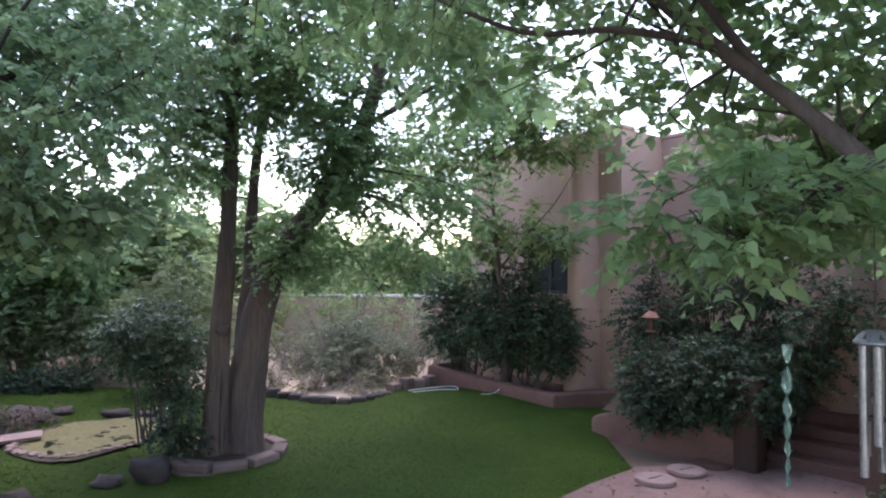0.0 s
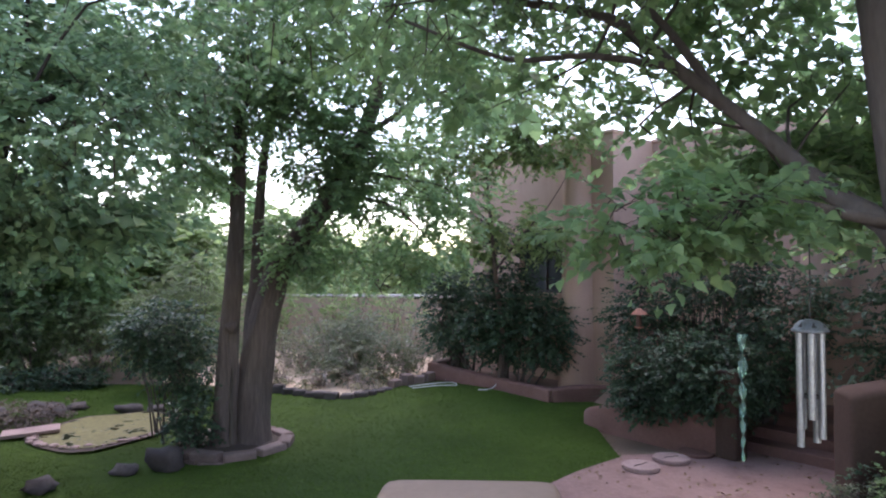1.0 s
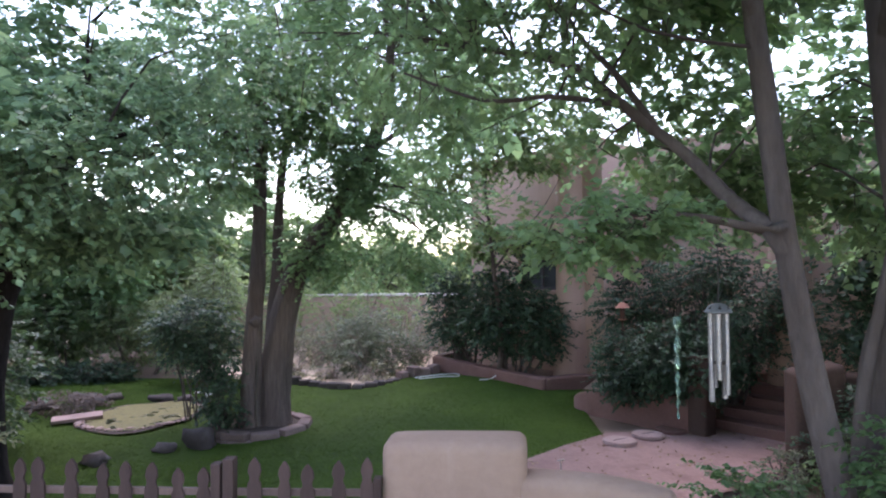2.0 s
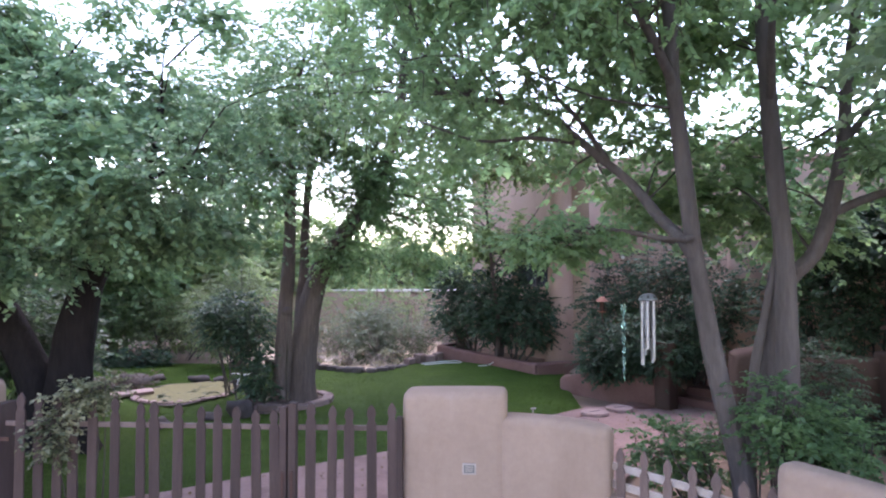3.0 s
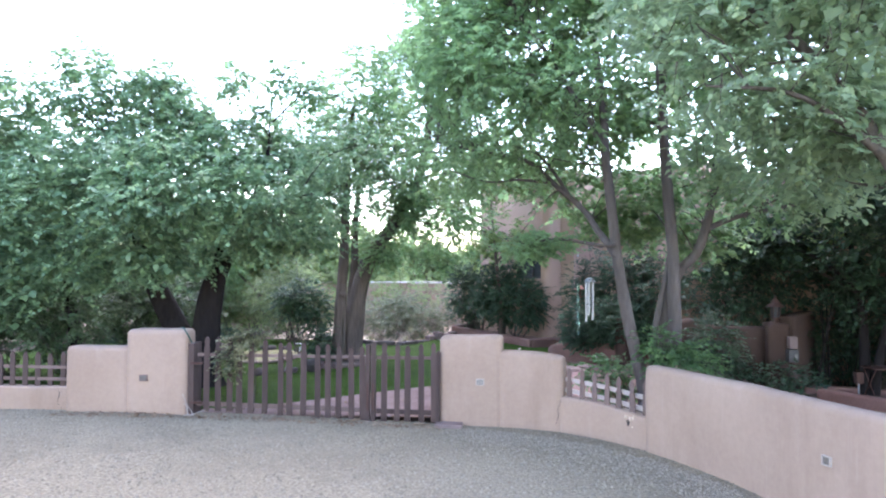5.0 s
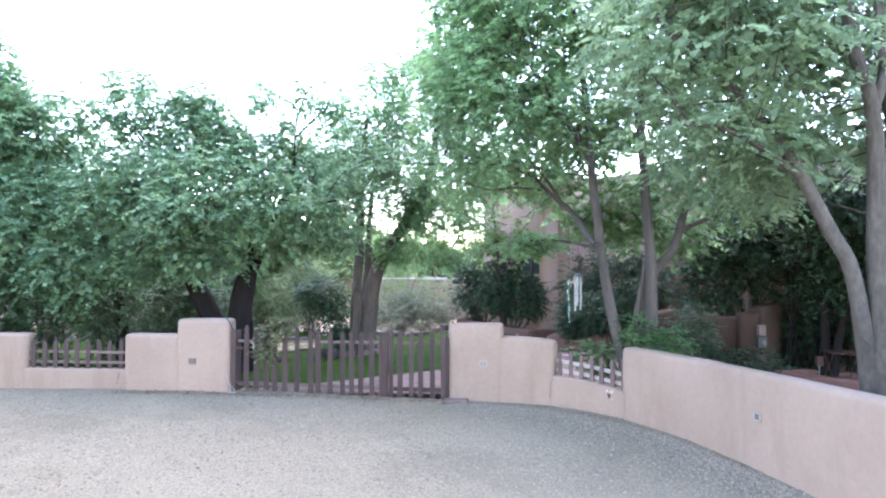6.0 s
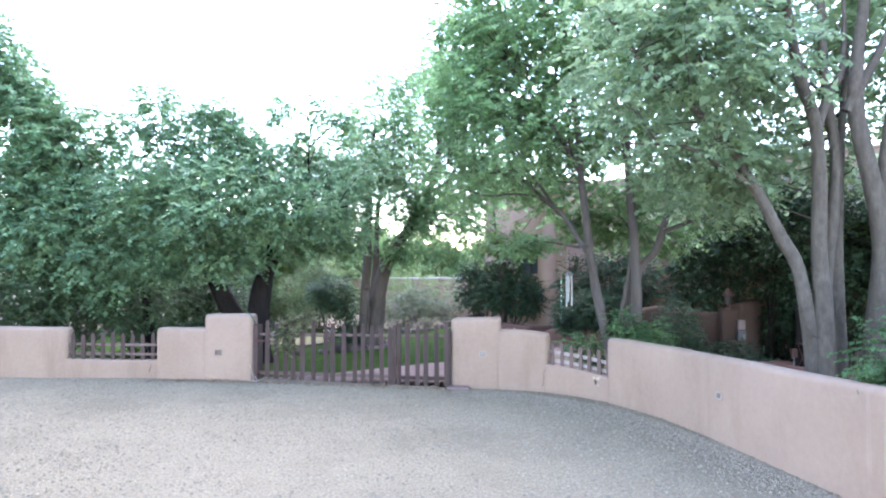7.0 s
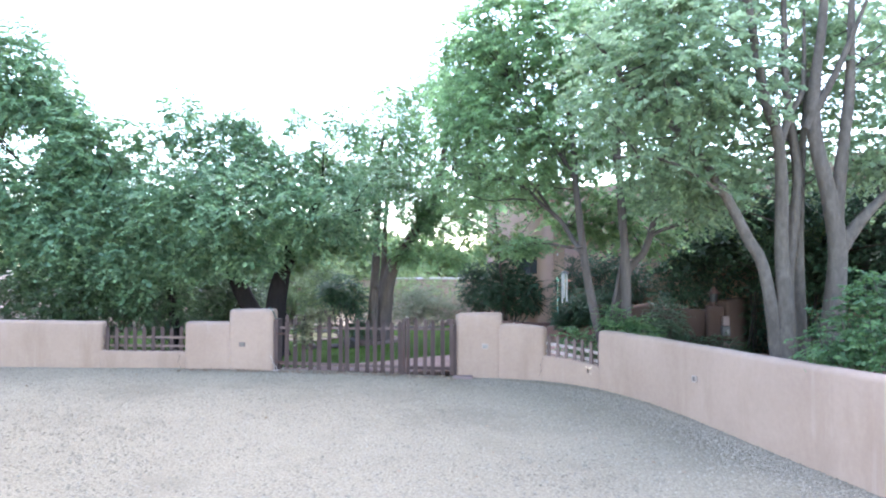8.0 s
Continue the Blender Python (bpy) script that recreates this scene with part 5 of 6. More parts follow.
tree("multi-trunk shade tree with grey bark behind the fence", (3.4, 3.8, 0),
     [([(3.22, 3.5, -0.06), (3.14, 3.5, 0.6), (3.01, 3.5, 1.2), (2.85, 3.5, 1.92), (2.71, 3.5, 2.75), (2.64, 3.5, 3.29), (2.55, 3.5, 4.1), (2.47, 3.5, 4.86), (2.44, 3.5, 5.6), (2.2, 3.6, 7.6), (2.0, 3.6, 9.4)], 0.115, 0.04),
      ([(3.80, 3.8, -0.06), (3.77, 3.8, 1.0), (3.76, 3.8, 1.9), (3.74, 3.8, 2.93), (3.66, 3.8, 3.87), (3.6, 3.8, 4.81), (3.56, 3.8, 5.63), (3.6, 3.7, 7.5), (3.7, 3.7, 9.6)], 0.132, 0.04),
      ([(3.34, 3.8, -0.06), (3.38, 3.9, 0.8), (3.47, 3.98, 1.6), (3.6, 3.95, 2.3), (3.70, 3.85, 3.0)], 0.07, 0.04),
      ([(3.66, 4.15, 0.8), (3.72, 4.2, 1.9), (3.95, 4.2, 2.6), (4.26, 4.2, 2.94), (4.45, 4.2, 3.45), (4.6, 4.2, 4.2), (4.7, 4.2, 5.2), (5.0, 4.2, 7.0)], 0.12, 0.035)],
     [([(2.66, 3.48, 2.9), (2.56, 3.50, 3.07), (2.44, 3.90, 3.33), (2.20, 4.30, 3.80), (1.80, 4.42, 4.18), (1.50, 4.52, 4.49), (1.24, 4.60, 4.73), (0.72, 4.70, 4.89), (0.32, 4.75, 4.96), (-0.07, 4.85, 5.07), (-0.6, 4.9, 5.2)], 0.072, 0.02),
      ([(1.95, 4.38, 4.08), (1.62, 4.5, 4.62), (1.3, 4.55, 5.0), (1.0, 4.6, 5.7)], 0.04, 0.012),
      ([(2.62, 3.4, 3.1), (2.36, 3.2, 3.06), (2.03, 3.1, 3.12), (1.5, 2.88, 3.16), (0.95, 2.6, 3.05)], 0.04, 0.01),
      ([(1.6, 4.4, 4.3), (1.0, 4.3, 4.35), (0.4, 4.2, 4.3), (-0.3, 4.0, 4.5)], 0.03, 0.01),
      ([(4.45, 4.2, 3.4), (4.9, 4.1, 3.6), (5.5, 4.0, 3.75), (6.3, 3.9, 3.9)], 0.06, 0.015), ([(4.6, 4.2, 4.2), (5.1, 4.2, 4.8), (5.8, 4.2, 5.3)], 0.05, 0.015),
      ([(2.5, 3.5, 4.7), (2.1, 3.2, 5.3), (1.5, 3.0, 6.2), (0.8, 3.0, 7.2)], 0.06, 0.015), ([(3.62, 3.8, 4.6), (3.3, 3.0, 5.4), (3.0, 2.2, 6.4)], 0.05, 0.015)],
     [(1.08, 2.8, 3.04, 0.42, 0.26, 0.18, 130), (1.5, 2.95, 3.12, 0.32, 0.25, 0.14, 50), (1.4, 1.6, 5.3, 1.6, 1.1, 0.9, 290), (0.8, 3.4, 4.8, 1.3, 1.0, 0.4, 150), (-0.4, 3.7, 4.9, 1.1, 1.2, 0.9, 270), (0.4, 3.2, 6.3, 1.7, 1.7, 1.3, 640), (1.6, 3.4, 8.0, 2.1, 2.0, 1.7, 1150), (3.6, 3.6, 8.6, 2.2, 2.0, 1.9, 950), (2.6, 4.6, 5.9, 1.6, 1.0, 1.1, 380), (3.9, 4.8, 5.7, 1.2, 0.8, 0.9, 100), (1.6, 2.8, 5.9, 0.8, 0.8, 0.8, 150), (4.4, 4.2, 6.6, 1.7, 1.6, 1.5, 620), (5.6, 4.1, 4.5, 1.3, 1.2, 0.9, 420), (3.9, 5.6, 4.9, 1.1, 0.9, 0.9, 250), (3.3, 5.3, 3.55, 0.9, 0.6, 0.5, 170), (4.5, 5.6, 3.5, 0.9, 0.7, 0.6, 190), (1.8, 4.9, 5.6, 1.6, 1.2, 1.2, 400), (0.0, 5.4, 7.6, 1.4, 1.6, 1.4, 480), (-0.1, 4.2, 7.0, 1.1, 1.2, 1.0, 180), (0.0, 3.8, 8.2, 0.9, 1.1, 0.9, 240), (0.8, 3.6, 9.2, 1.1, 1.2, 0.9, 260), (2.8, 5.8, 4.0, 0.8, 0.6, 0.35, 90), (1.9, 5.3, 4.25, 0.6, 0.5, 0.3, 30), (2.9, 5.1, 4.4, 0.6, 0.5, 0.3, 30), (3.5, 5.0, 4.3, 0.5, 0.5, 0.4, 25), (0.5, 5.8, 4.7, 1.3, 0.9, 0.45, 90), (1.9, 6.3, 4.8, 1.1, 0.9, 0.5, 70), (-0.4, 6.4, 5.2, 1.0, 0.9, 0.6, 80)],
     M_BARK_GREY, M_LEAF, 0.095, 14, 0.48, gap=0.43, gap_scale=1.5, seed=2, width=1.05, near=5, outline=OVAL, core=0.3)
tree("large multi-trunk tree with pale bark behind the curved wall", (5.5, -1.4, 0),
     [([(5.14, -1.4, -0.06), (5.12, -1.4, 0.8), (5.08, -1.4, 1.5), (4.97, -1.4, 2.3), (4.86, -1.4, 2.75), (4.66, -1.4, 3.1), (4.28, -1.38, 3.89), (3.84, -1.35, 4.55), (3.45, -1.3, 5.05), (2.85, -1.2, 5.65), (2.3, -1.1, 6.5)], 0.13, 0.03),
      ([(5.20, -1.42, 0.1), (5.22, -1.42, 1.0), (5.24, -1.42, 1.9), (5.2, -1.4, 2.8), (5.22, -1.4, 3.95), (5.16, -1.4, 4.8), (4.95, -1.4, 5.5), (4.72, -1.4, 7.0), (4.5, -1.4, 8.5)], 0.145, 0.04),
      ([(5.45, -1.2, -0.06), (5.42, -1.2, 1.2), (5.39, -1.2, 2.4), (5.5, -1.2, 3.4), (5.55, -1.2, 4.3), (5.4, -1.2, 5.6), (5.4, -1.1, 7.8)], 0.12, 0.04),
      ([(5.92, -1.4, -0.06), (5.95, -1.4, 1.2), (6.04, -1.4, 2.2), (6.08, -1.4, 2.95), (5.98, -1.4, 3.66), (5.74, -1.4, 4.84), (5.77, -1.4, 5.74), (5.9, -1.4, 6.7), (6.0, -1.4, 8.2)], 0.2, 0.04),
      ([(5.66, -1.0, -0.06), (5.68, -1.0, 1.4), (5.66, -1.0, 2.6), (5.7, -1.0, 4.0), (5.9, -0.9, 6.0)], 0.11, 0.04)],
     [([(6.06, -1.4, 3.2), (6.14, -1.4, 4.1), (6.3, -1.4, 5.5), (6.36, -1.4, 6.9), (6.5, -1.4, 8.3)], 0.12, 0.03), ([(6.06, -1.4, 2.8), (6.35, -1.4, 3.25), (6.8, -1.4, 3.75), (7.6, -1.3, 4.4)], 0.12, 0.03), ([(5.18, -1.4, 4.6), (5.4, -1.35, 5.2), (5.62, -1.3, 5.6), (5.7, -1.2, 7.0)], 0.07, 0.02), ([(3.84, -1.35, 4.55), (3.7, -1.4, 5.3), (3.3, -1.5, 6.2)], 0.05, 0.015),
      ([(5.6, -1.4, 4.9), (6.1, -1.5, 5.9), (6.6, -1.6, 7.2)], 0.08, 0.02), ([(4.3, -1.4, 3.8), (3.8, -1.6, 4.1), (3.2, -1.8, 4.35), (2.4, -1.9, 4.4)], 0.045, 0.012)],
     [(2.8, -1.8, 4.6, 1.1, 1.0, 0.7, 220), (3.6, -1.6, 5.7, 1.6, 1.4, 1.3, 700), (4.3, -0.4, 7.7, 1.8, 1.4, 1.6, 760), (6.3, 0.2, 7.8, 1.9, 1.4, 1.4, 500), (6.8, -0.5, 6.2, 1.4, 1.0, 1.0, 300), (7.3, -0.7, 6.8, 1.2, 0.9, 1.0, 220), (4.9, -0.4, 5.8, 1.2, 0.5, 0.9, 170), (7.4, -0.6, 5.0, 1.4, 1.0, 1.2, 360), (4.9, 0.5, 5.6, 1.4, 1.0, 0.9, 260), (3.2, -0.4, 6.6, 1.6, 1.4, 1.4, 560), (7.2, -1.3, 4.5, 0.7, 0.7, 0.7, 110), (4.6, 1.0, 4.4, 1.5, 1.1, 0.8, 380), (4.9, -1.5, 1.95, 0.15, 0.15, 0.2, 5), (6.4, 0.8, 4.9, 1.5, 1.2, 0.9, 360), (4.2, -0.2, 4.3, 0.9, 0.9, 0.5, 140), (4.0, -1.0, 4.3, 0.9, 0.6, 0.6, 170)],
     M_BARK_PALE, M_LEAF_HAZED, 0.095, 14, 0.48, gap=0.45, gap_scale=1.5, seed=3, width=1.05, near=1, outline=OVAL, core=0.15)
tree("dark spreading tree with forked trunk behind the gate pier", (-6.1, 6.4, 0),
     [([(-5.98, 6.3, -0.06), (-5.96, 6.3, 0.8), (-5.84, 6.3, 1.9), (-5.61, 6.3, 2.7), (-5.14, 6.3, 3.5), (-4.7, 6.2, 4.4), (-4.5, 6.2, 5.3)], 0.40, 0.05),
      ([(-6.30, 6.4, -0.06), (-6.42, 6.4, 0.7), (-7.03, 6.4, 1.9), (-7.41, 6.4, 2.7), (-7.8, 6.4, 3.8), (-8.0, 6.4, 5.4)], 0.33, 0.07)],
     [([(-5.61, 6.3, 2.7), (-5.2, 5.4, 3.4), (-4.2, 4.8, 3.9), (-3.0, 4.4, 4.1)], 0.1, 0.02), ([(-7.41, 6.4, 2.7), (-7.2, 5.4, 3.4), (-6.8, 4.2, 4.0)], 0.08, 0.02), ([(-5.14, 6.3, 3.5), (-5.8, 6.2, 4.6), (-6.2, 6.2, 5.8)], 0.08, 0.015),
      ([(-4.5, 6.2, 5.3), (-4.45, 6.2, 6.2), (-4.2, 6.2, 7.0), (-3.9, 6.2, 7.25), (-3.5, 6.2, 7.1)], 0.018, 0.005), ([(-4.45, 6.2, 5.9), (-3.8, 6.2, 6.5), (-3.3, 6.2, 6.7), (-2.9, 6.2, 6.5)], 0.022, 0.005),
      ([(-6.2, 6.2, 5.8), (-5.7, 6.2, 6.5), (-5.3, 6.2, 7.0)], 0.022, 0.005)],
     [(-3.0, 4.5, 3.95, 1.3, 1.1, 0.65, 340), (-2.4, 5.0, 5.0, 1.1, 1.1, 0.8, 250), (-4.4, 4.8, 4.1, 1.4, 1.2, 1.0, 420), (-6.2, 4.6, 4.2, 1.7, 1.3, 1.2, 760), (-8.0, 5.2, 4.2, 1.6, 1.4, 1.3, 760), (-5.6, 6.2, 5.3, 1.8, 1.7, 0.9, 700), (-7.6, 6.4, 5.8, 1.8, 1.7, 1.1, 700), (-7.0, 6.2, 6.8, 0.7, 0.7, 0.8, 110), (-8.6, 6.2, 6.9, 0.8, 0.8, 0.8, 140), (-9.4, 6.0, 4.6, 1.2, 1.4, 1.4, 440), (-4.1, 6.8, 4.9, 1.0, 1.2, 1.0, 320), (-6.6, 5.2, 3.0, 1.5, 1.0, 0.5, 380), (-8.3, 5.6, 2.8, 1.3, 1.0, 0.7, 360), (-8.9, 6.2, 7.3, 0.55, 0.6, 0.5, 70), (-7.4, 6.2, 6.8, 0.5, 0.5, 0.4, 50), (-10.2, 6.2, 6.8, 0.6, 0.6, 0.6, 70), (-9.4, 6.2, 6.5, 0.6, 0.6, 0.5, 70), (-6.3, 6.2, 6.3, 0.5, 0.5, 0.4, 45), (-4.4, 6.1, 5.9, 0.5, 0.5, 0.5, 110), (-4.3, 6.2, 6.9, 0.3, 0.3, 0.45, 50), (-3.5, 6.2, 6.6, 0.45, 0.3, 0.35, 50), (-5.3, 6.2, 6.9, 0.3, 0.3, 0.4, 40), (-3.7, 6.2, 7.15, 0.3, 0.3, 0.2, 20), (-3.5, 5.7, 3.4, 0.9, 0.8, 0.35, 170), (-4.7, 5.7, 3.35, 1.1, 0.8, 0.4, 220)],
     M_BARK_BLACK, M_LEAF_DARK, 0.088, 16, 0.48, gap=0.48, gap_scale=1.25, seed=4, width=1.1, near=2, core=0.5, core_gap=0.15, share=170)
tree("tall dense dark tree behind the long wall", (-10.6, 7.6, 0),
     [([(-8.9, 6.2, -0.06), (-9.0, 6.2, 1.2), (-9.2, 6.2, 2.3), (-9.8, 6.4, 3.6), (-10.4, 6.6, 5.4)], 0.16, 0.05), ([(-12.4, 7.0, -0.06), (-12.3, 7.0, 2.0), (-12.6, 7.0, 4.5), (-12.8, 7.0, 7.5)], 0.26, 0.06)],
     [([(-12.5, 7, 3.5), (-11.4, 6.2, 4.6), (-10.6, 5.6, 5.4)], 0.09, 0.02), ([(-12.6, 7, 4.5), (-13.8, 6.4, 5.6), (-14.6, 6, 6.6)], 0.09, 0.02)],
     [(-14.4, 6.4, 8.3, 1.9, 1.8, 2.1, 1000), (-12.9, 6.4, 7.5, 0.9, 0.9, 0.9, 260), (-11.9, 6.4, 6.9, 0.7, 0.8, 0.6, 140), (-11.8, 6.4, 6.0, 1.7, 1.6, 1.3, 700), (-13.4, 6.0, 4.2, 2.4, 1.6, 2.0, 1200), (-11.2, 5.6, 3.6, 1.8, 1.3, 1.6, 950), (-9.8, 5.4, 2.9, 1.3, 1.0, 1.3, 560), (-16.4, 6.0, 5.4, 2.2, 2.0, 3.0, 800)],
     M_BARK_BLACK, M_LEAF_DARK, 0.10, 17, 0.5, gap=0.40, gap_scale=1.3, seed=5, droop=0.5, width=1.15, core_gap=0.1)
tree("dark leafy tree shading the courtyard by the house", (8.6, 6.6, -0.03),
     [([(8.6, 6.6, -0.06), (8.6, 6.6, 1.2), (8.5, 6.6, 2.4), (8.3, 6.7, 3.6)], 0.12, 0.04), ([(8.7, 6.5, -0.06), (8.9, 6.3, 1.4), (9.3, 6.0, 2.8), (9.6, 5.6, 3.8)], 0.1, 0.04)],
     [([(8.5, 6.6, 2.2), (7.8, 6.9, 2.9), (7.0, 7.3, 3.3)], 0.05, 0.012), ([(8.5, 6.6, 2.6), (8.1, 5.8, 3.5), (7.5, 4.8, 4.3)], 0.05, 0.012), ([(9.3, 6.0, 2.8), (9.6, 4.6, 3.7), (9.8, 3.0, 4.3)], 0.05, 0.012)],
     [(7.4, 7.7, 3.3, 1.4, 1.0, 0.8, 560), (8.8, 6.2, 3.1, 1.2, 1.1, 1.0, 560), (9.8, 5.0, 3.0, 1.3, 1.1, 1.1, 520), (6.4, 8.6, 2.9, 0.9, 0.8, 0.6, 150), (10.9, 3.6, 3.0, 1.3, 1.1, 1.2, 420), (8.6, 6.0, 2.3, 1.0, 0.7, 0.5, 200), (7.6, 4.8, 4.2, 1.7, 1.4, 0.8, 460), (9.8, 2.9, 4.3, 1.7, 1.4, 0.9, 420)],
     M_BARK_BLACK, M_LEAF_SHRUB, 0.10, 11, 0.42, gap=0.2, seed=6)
# trees and tall bushes behind the lawn
for i, (x, y, h, w, mat) in enumerate(((-9.5, 19.5, 4.6, 2.4, M_LEAF_LIGHT), (-13.5, 17.5, 6.0, 2.8, M_LEAF), (-6.0, 24.6, 4.0, 2.2, M_LEAF_LIGHT), (-18.5, 15.0, 7.5, 3.2, M_LEAF_DARK), (-11.4, 16.8, 4.8, 2.2, M_LEAF), (-15.2, 14.4, 5.4, 2.4, M_LEAF), (-3.0, 31.0, 4.2, 2.6, M_LEAF_LIGHT), (-12.0, 29.0, 7.5, 3.4, M_LEAF), (-22.0, 25.0, 8.5, 4.0, M_LEAF_DARK), (-8.0, 27.5, 5.4, 3.0, M_LEAF_LIGHT), (-12.6, 23.5, 5.2, 2.6, M_LEAF), (0.6, 38.0, 4.2, 3.0, M_LEAF_LIGHT), (3.0, 42.0, 6.0, 3.4, M_LEAF_LIGHT), (-4.5, 37.0, 5.6, 3.0, M_LEAF_LIGHT))):
    tree("bushy tree standing behind the lawn" if y < 24 else "leafy tree beyond the rear wall", (x, y, -0.03),
         [([(x, y, -0.06), (x + 0.1, y, h * 0.3), (x - 0.1, y, h * 0.55), (x, y, h * 0.85)], 0.09 + 0.012 * h, 0.03)],
         [([(x, y, h * 0.35), (x - w * 0.4, y - 0.3, h * 0.55), (x - w * 0.7, y - 0.4, h * 0.7)], 0.06, 0.015), ([(x, y, h * 0.4), (x + w * 0.4, y - 0.3, h * 0.6), (x + w * 0.7, y - 0.2, h * 0.75)], 0.06, 0.015)],
         [(x - w * 0.45, y - 0.4, h * 0.6, w * 0.6, w * 0.5, h * 0.30, 400), (x + w * 0.45, y - 0.3, h * 0.64, w * 0.6, w * 0.5, h * 0.30, 330), (x, y, h * 0.82, w * 0.65, w * 0.6, h * 0.2, 240), (x, y - 0.5, h * 0.36, w * 0.9, w * 0.5, h * 0.28, 330)],
         M_BARK_DARK, mat, 0.10 + 0.004 * y, 13 if y < 24 else 10, 0.7, gap=0.36 if y < 28 else 0.47, gap_scale=0.6, seed=30 + i, share=60)

# tall trees beside the drive, out of view, added to shade the gravel
for i, (x, y, h, w) in enumerate(((-12.6, -5.0, 9.0, 3.2), (-10.6, -10.0, 9.5, 3.4))):
    tree("tall unseen tree added to shade the edge of the drive", (x, y, -0.03),
         [([(x, y, -0.06), (x + 0.1, y, h * 0.25), (x - 0.1, y, h * 0.5), (x, y, h * 0.85)], 0.26, 0.05)],
         [([(x, y, h * 0.3), (x - w * 0.4, y - 0.3, h * 0.5), (x - w * 0.7, y - 0.4, h * 0.65)], 0.09, 0.02), ([(x, y, h * 0.35), (x + w * 0.4, y + 0.3, h * 0.55), (x + w * 0.7, y + 0.2, h * 0.7)], 0.09, 0.02)],
         [(x - w * 0.4, y - 0.8, h * 0.58, w * 0.7, w * 0.7, h * 0.28, 420), (x + w * 0.3, y + 0.8, h * 0.6, w * 0.7, w * 0.7, h * 0.28, 420), (x, y, h * 0.84, w * 0.65, w * 0.65, h * 0.2, 300), (x, y - 0.3, h * 0.34, w * 0.8, w * 0.8, h * 0.2, 360)],
         M_BARK_BLACK, M_LEAF_DARK, 0.2, 10, 0.8, gap=0.2, gap_scale=0.6, seed=50 + i, share=70, core=0.3)

# ---- shrubs ----
# leaf darkened: deep shade low behind the garden wall is in the colour
M_LEAF_UNDER = leaf_material("undergrowth_leaf", (0.029, 0.056, 0.028), (0.064, 0.112, 0.052), (0.14, 0.20, 0.09), 0.28)
M_LEAF_HEAP = leaf_material("reddish_leaf", (0.05, 0.032, 0.024), (0.095, 0.062, 0.045), (0.17, 0.12, 0.08), 0.2)
shrub("dark bushy undergrowth behind the garden wall", (-8.6, 6.9, -0.03), [(-9.4, 6.4, 1.3, 1.2, 0.7, 0.9, 330), (-7.8, 7.6, 1.6, 1.2, 0.8, 1.1, 380), (-11.2, 6.2, 1.2, 1.2, 0.7, 0.9, 300), (-13.2, 6.0, 1.1, 1.3, 0.7, 0.9, 280), (-13.6, 5.6, 2.0, 2.4, 1.1, 1.2, 820), (-11.0, 5.4, 1.9, 1.7, 0.9, 1.0, 620), (-8.9, 5.5, 1.6, 0.9, 0.6, 0.8, 200), (-7.6, 8.4, 1.2, 1.0, 0.6, 0.9, 240), (-8.8, 8.2, 2.0, 1.3, 0.7, 1.2, 420), (-10.6, 7.6, 2.0, 1.3, 0.7, 1.2, 420)], M_LEAF_UNDER, 0.10, 9, 0.4, 76, 5, gap=0.15)
tree("slender leafy tree in the flower bed by the house", (0.9, 14.6, 0.16),
     [([(0.9, 14.6, 0.1), (0.95, 14.6, 1.4), (0.8, 14.5, 2.6), (0.7, 14.4, 3.8), (0.6, 14.3, 4.9), (0.8, 14.2, 6.6)], 0.07, 0.02)],
     [([(0.8, 14.5, 2.8), (1.3, 14.1, 3.5), (1.9, 13.7, 4.2), (2.3, 13.4, 4.9)], 0.03, 0.006), ([(1.2, 14.2, 3.3), (1.8, 13.9, 3.3), (2.4, 13.6, 3.0)], 0.02, 0.005), ([(0.7, 14.4, 3.8), (0.2, 14.6, 4.4), (-0.2, 14.8, 5.0)], 0.025, 0.006)],
     [(0.9, 14.2, 4.0, 1.0, 0.6, 0.8, 130), (0.5, 14.3, 5.6, 1.3, 0.8, 0.9, 330), (1.9, 13.8, 5.9, 1.3, 0.8, 0.9, 420), (-0.9, 14.6, 5.2, 1.1, 0.8, 1.1, 420), (0.8, 14.2, 6.8, 1.4, 0.8, 0.8, 340), (0.0, 14.8, 4.3, 0.6, 0.5, 0.6, 60), (1.9, 13.7, 3.5, 0.7, 0.5, 0.4, 80), (0.3, 15.0, 3.2, 0.8, 0.5, 0.6, 120)],
     M_BARK_DARK, M_LEAF_LIGHT, 0.085, 13, 0.38, gap=0.36, gap_scale=2.2, seed=7)
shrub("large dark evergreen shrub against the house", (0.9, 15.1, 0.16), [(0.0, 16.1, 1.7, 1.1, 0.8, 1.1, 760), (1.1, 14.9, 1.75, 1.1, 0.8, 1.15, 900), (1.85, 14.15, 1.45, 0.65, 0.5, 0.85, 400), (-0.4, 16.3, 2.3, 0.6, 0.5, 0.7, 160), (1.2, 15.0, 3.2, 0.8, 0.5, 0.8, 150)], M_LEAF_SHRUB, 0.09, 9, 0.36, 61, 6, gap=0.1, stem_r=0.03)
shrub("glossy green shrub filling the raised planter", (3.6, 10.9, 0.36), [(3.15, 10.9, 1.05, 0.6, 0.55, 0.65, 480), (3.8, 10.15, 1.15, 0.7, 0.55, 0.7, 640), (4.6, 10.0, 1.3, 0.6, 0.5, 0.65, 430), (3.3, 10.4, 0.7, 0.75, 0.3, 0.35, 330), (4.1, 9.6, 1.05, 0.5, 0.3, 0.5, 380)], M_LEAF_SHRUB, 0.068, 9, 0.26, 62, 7)
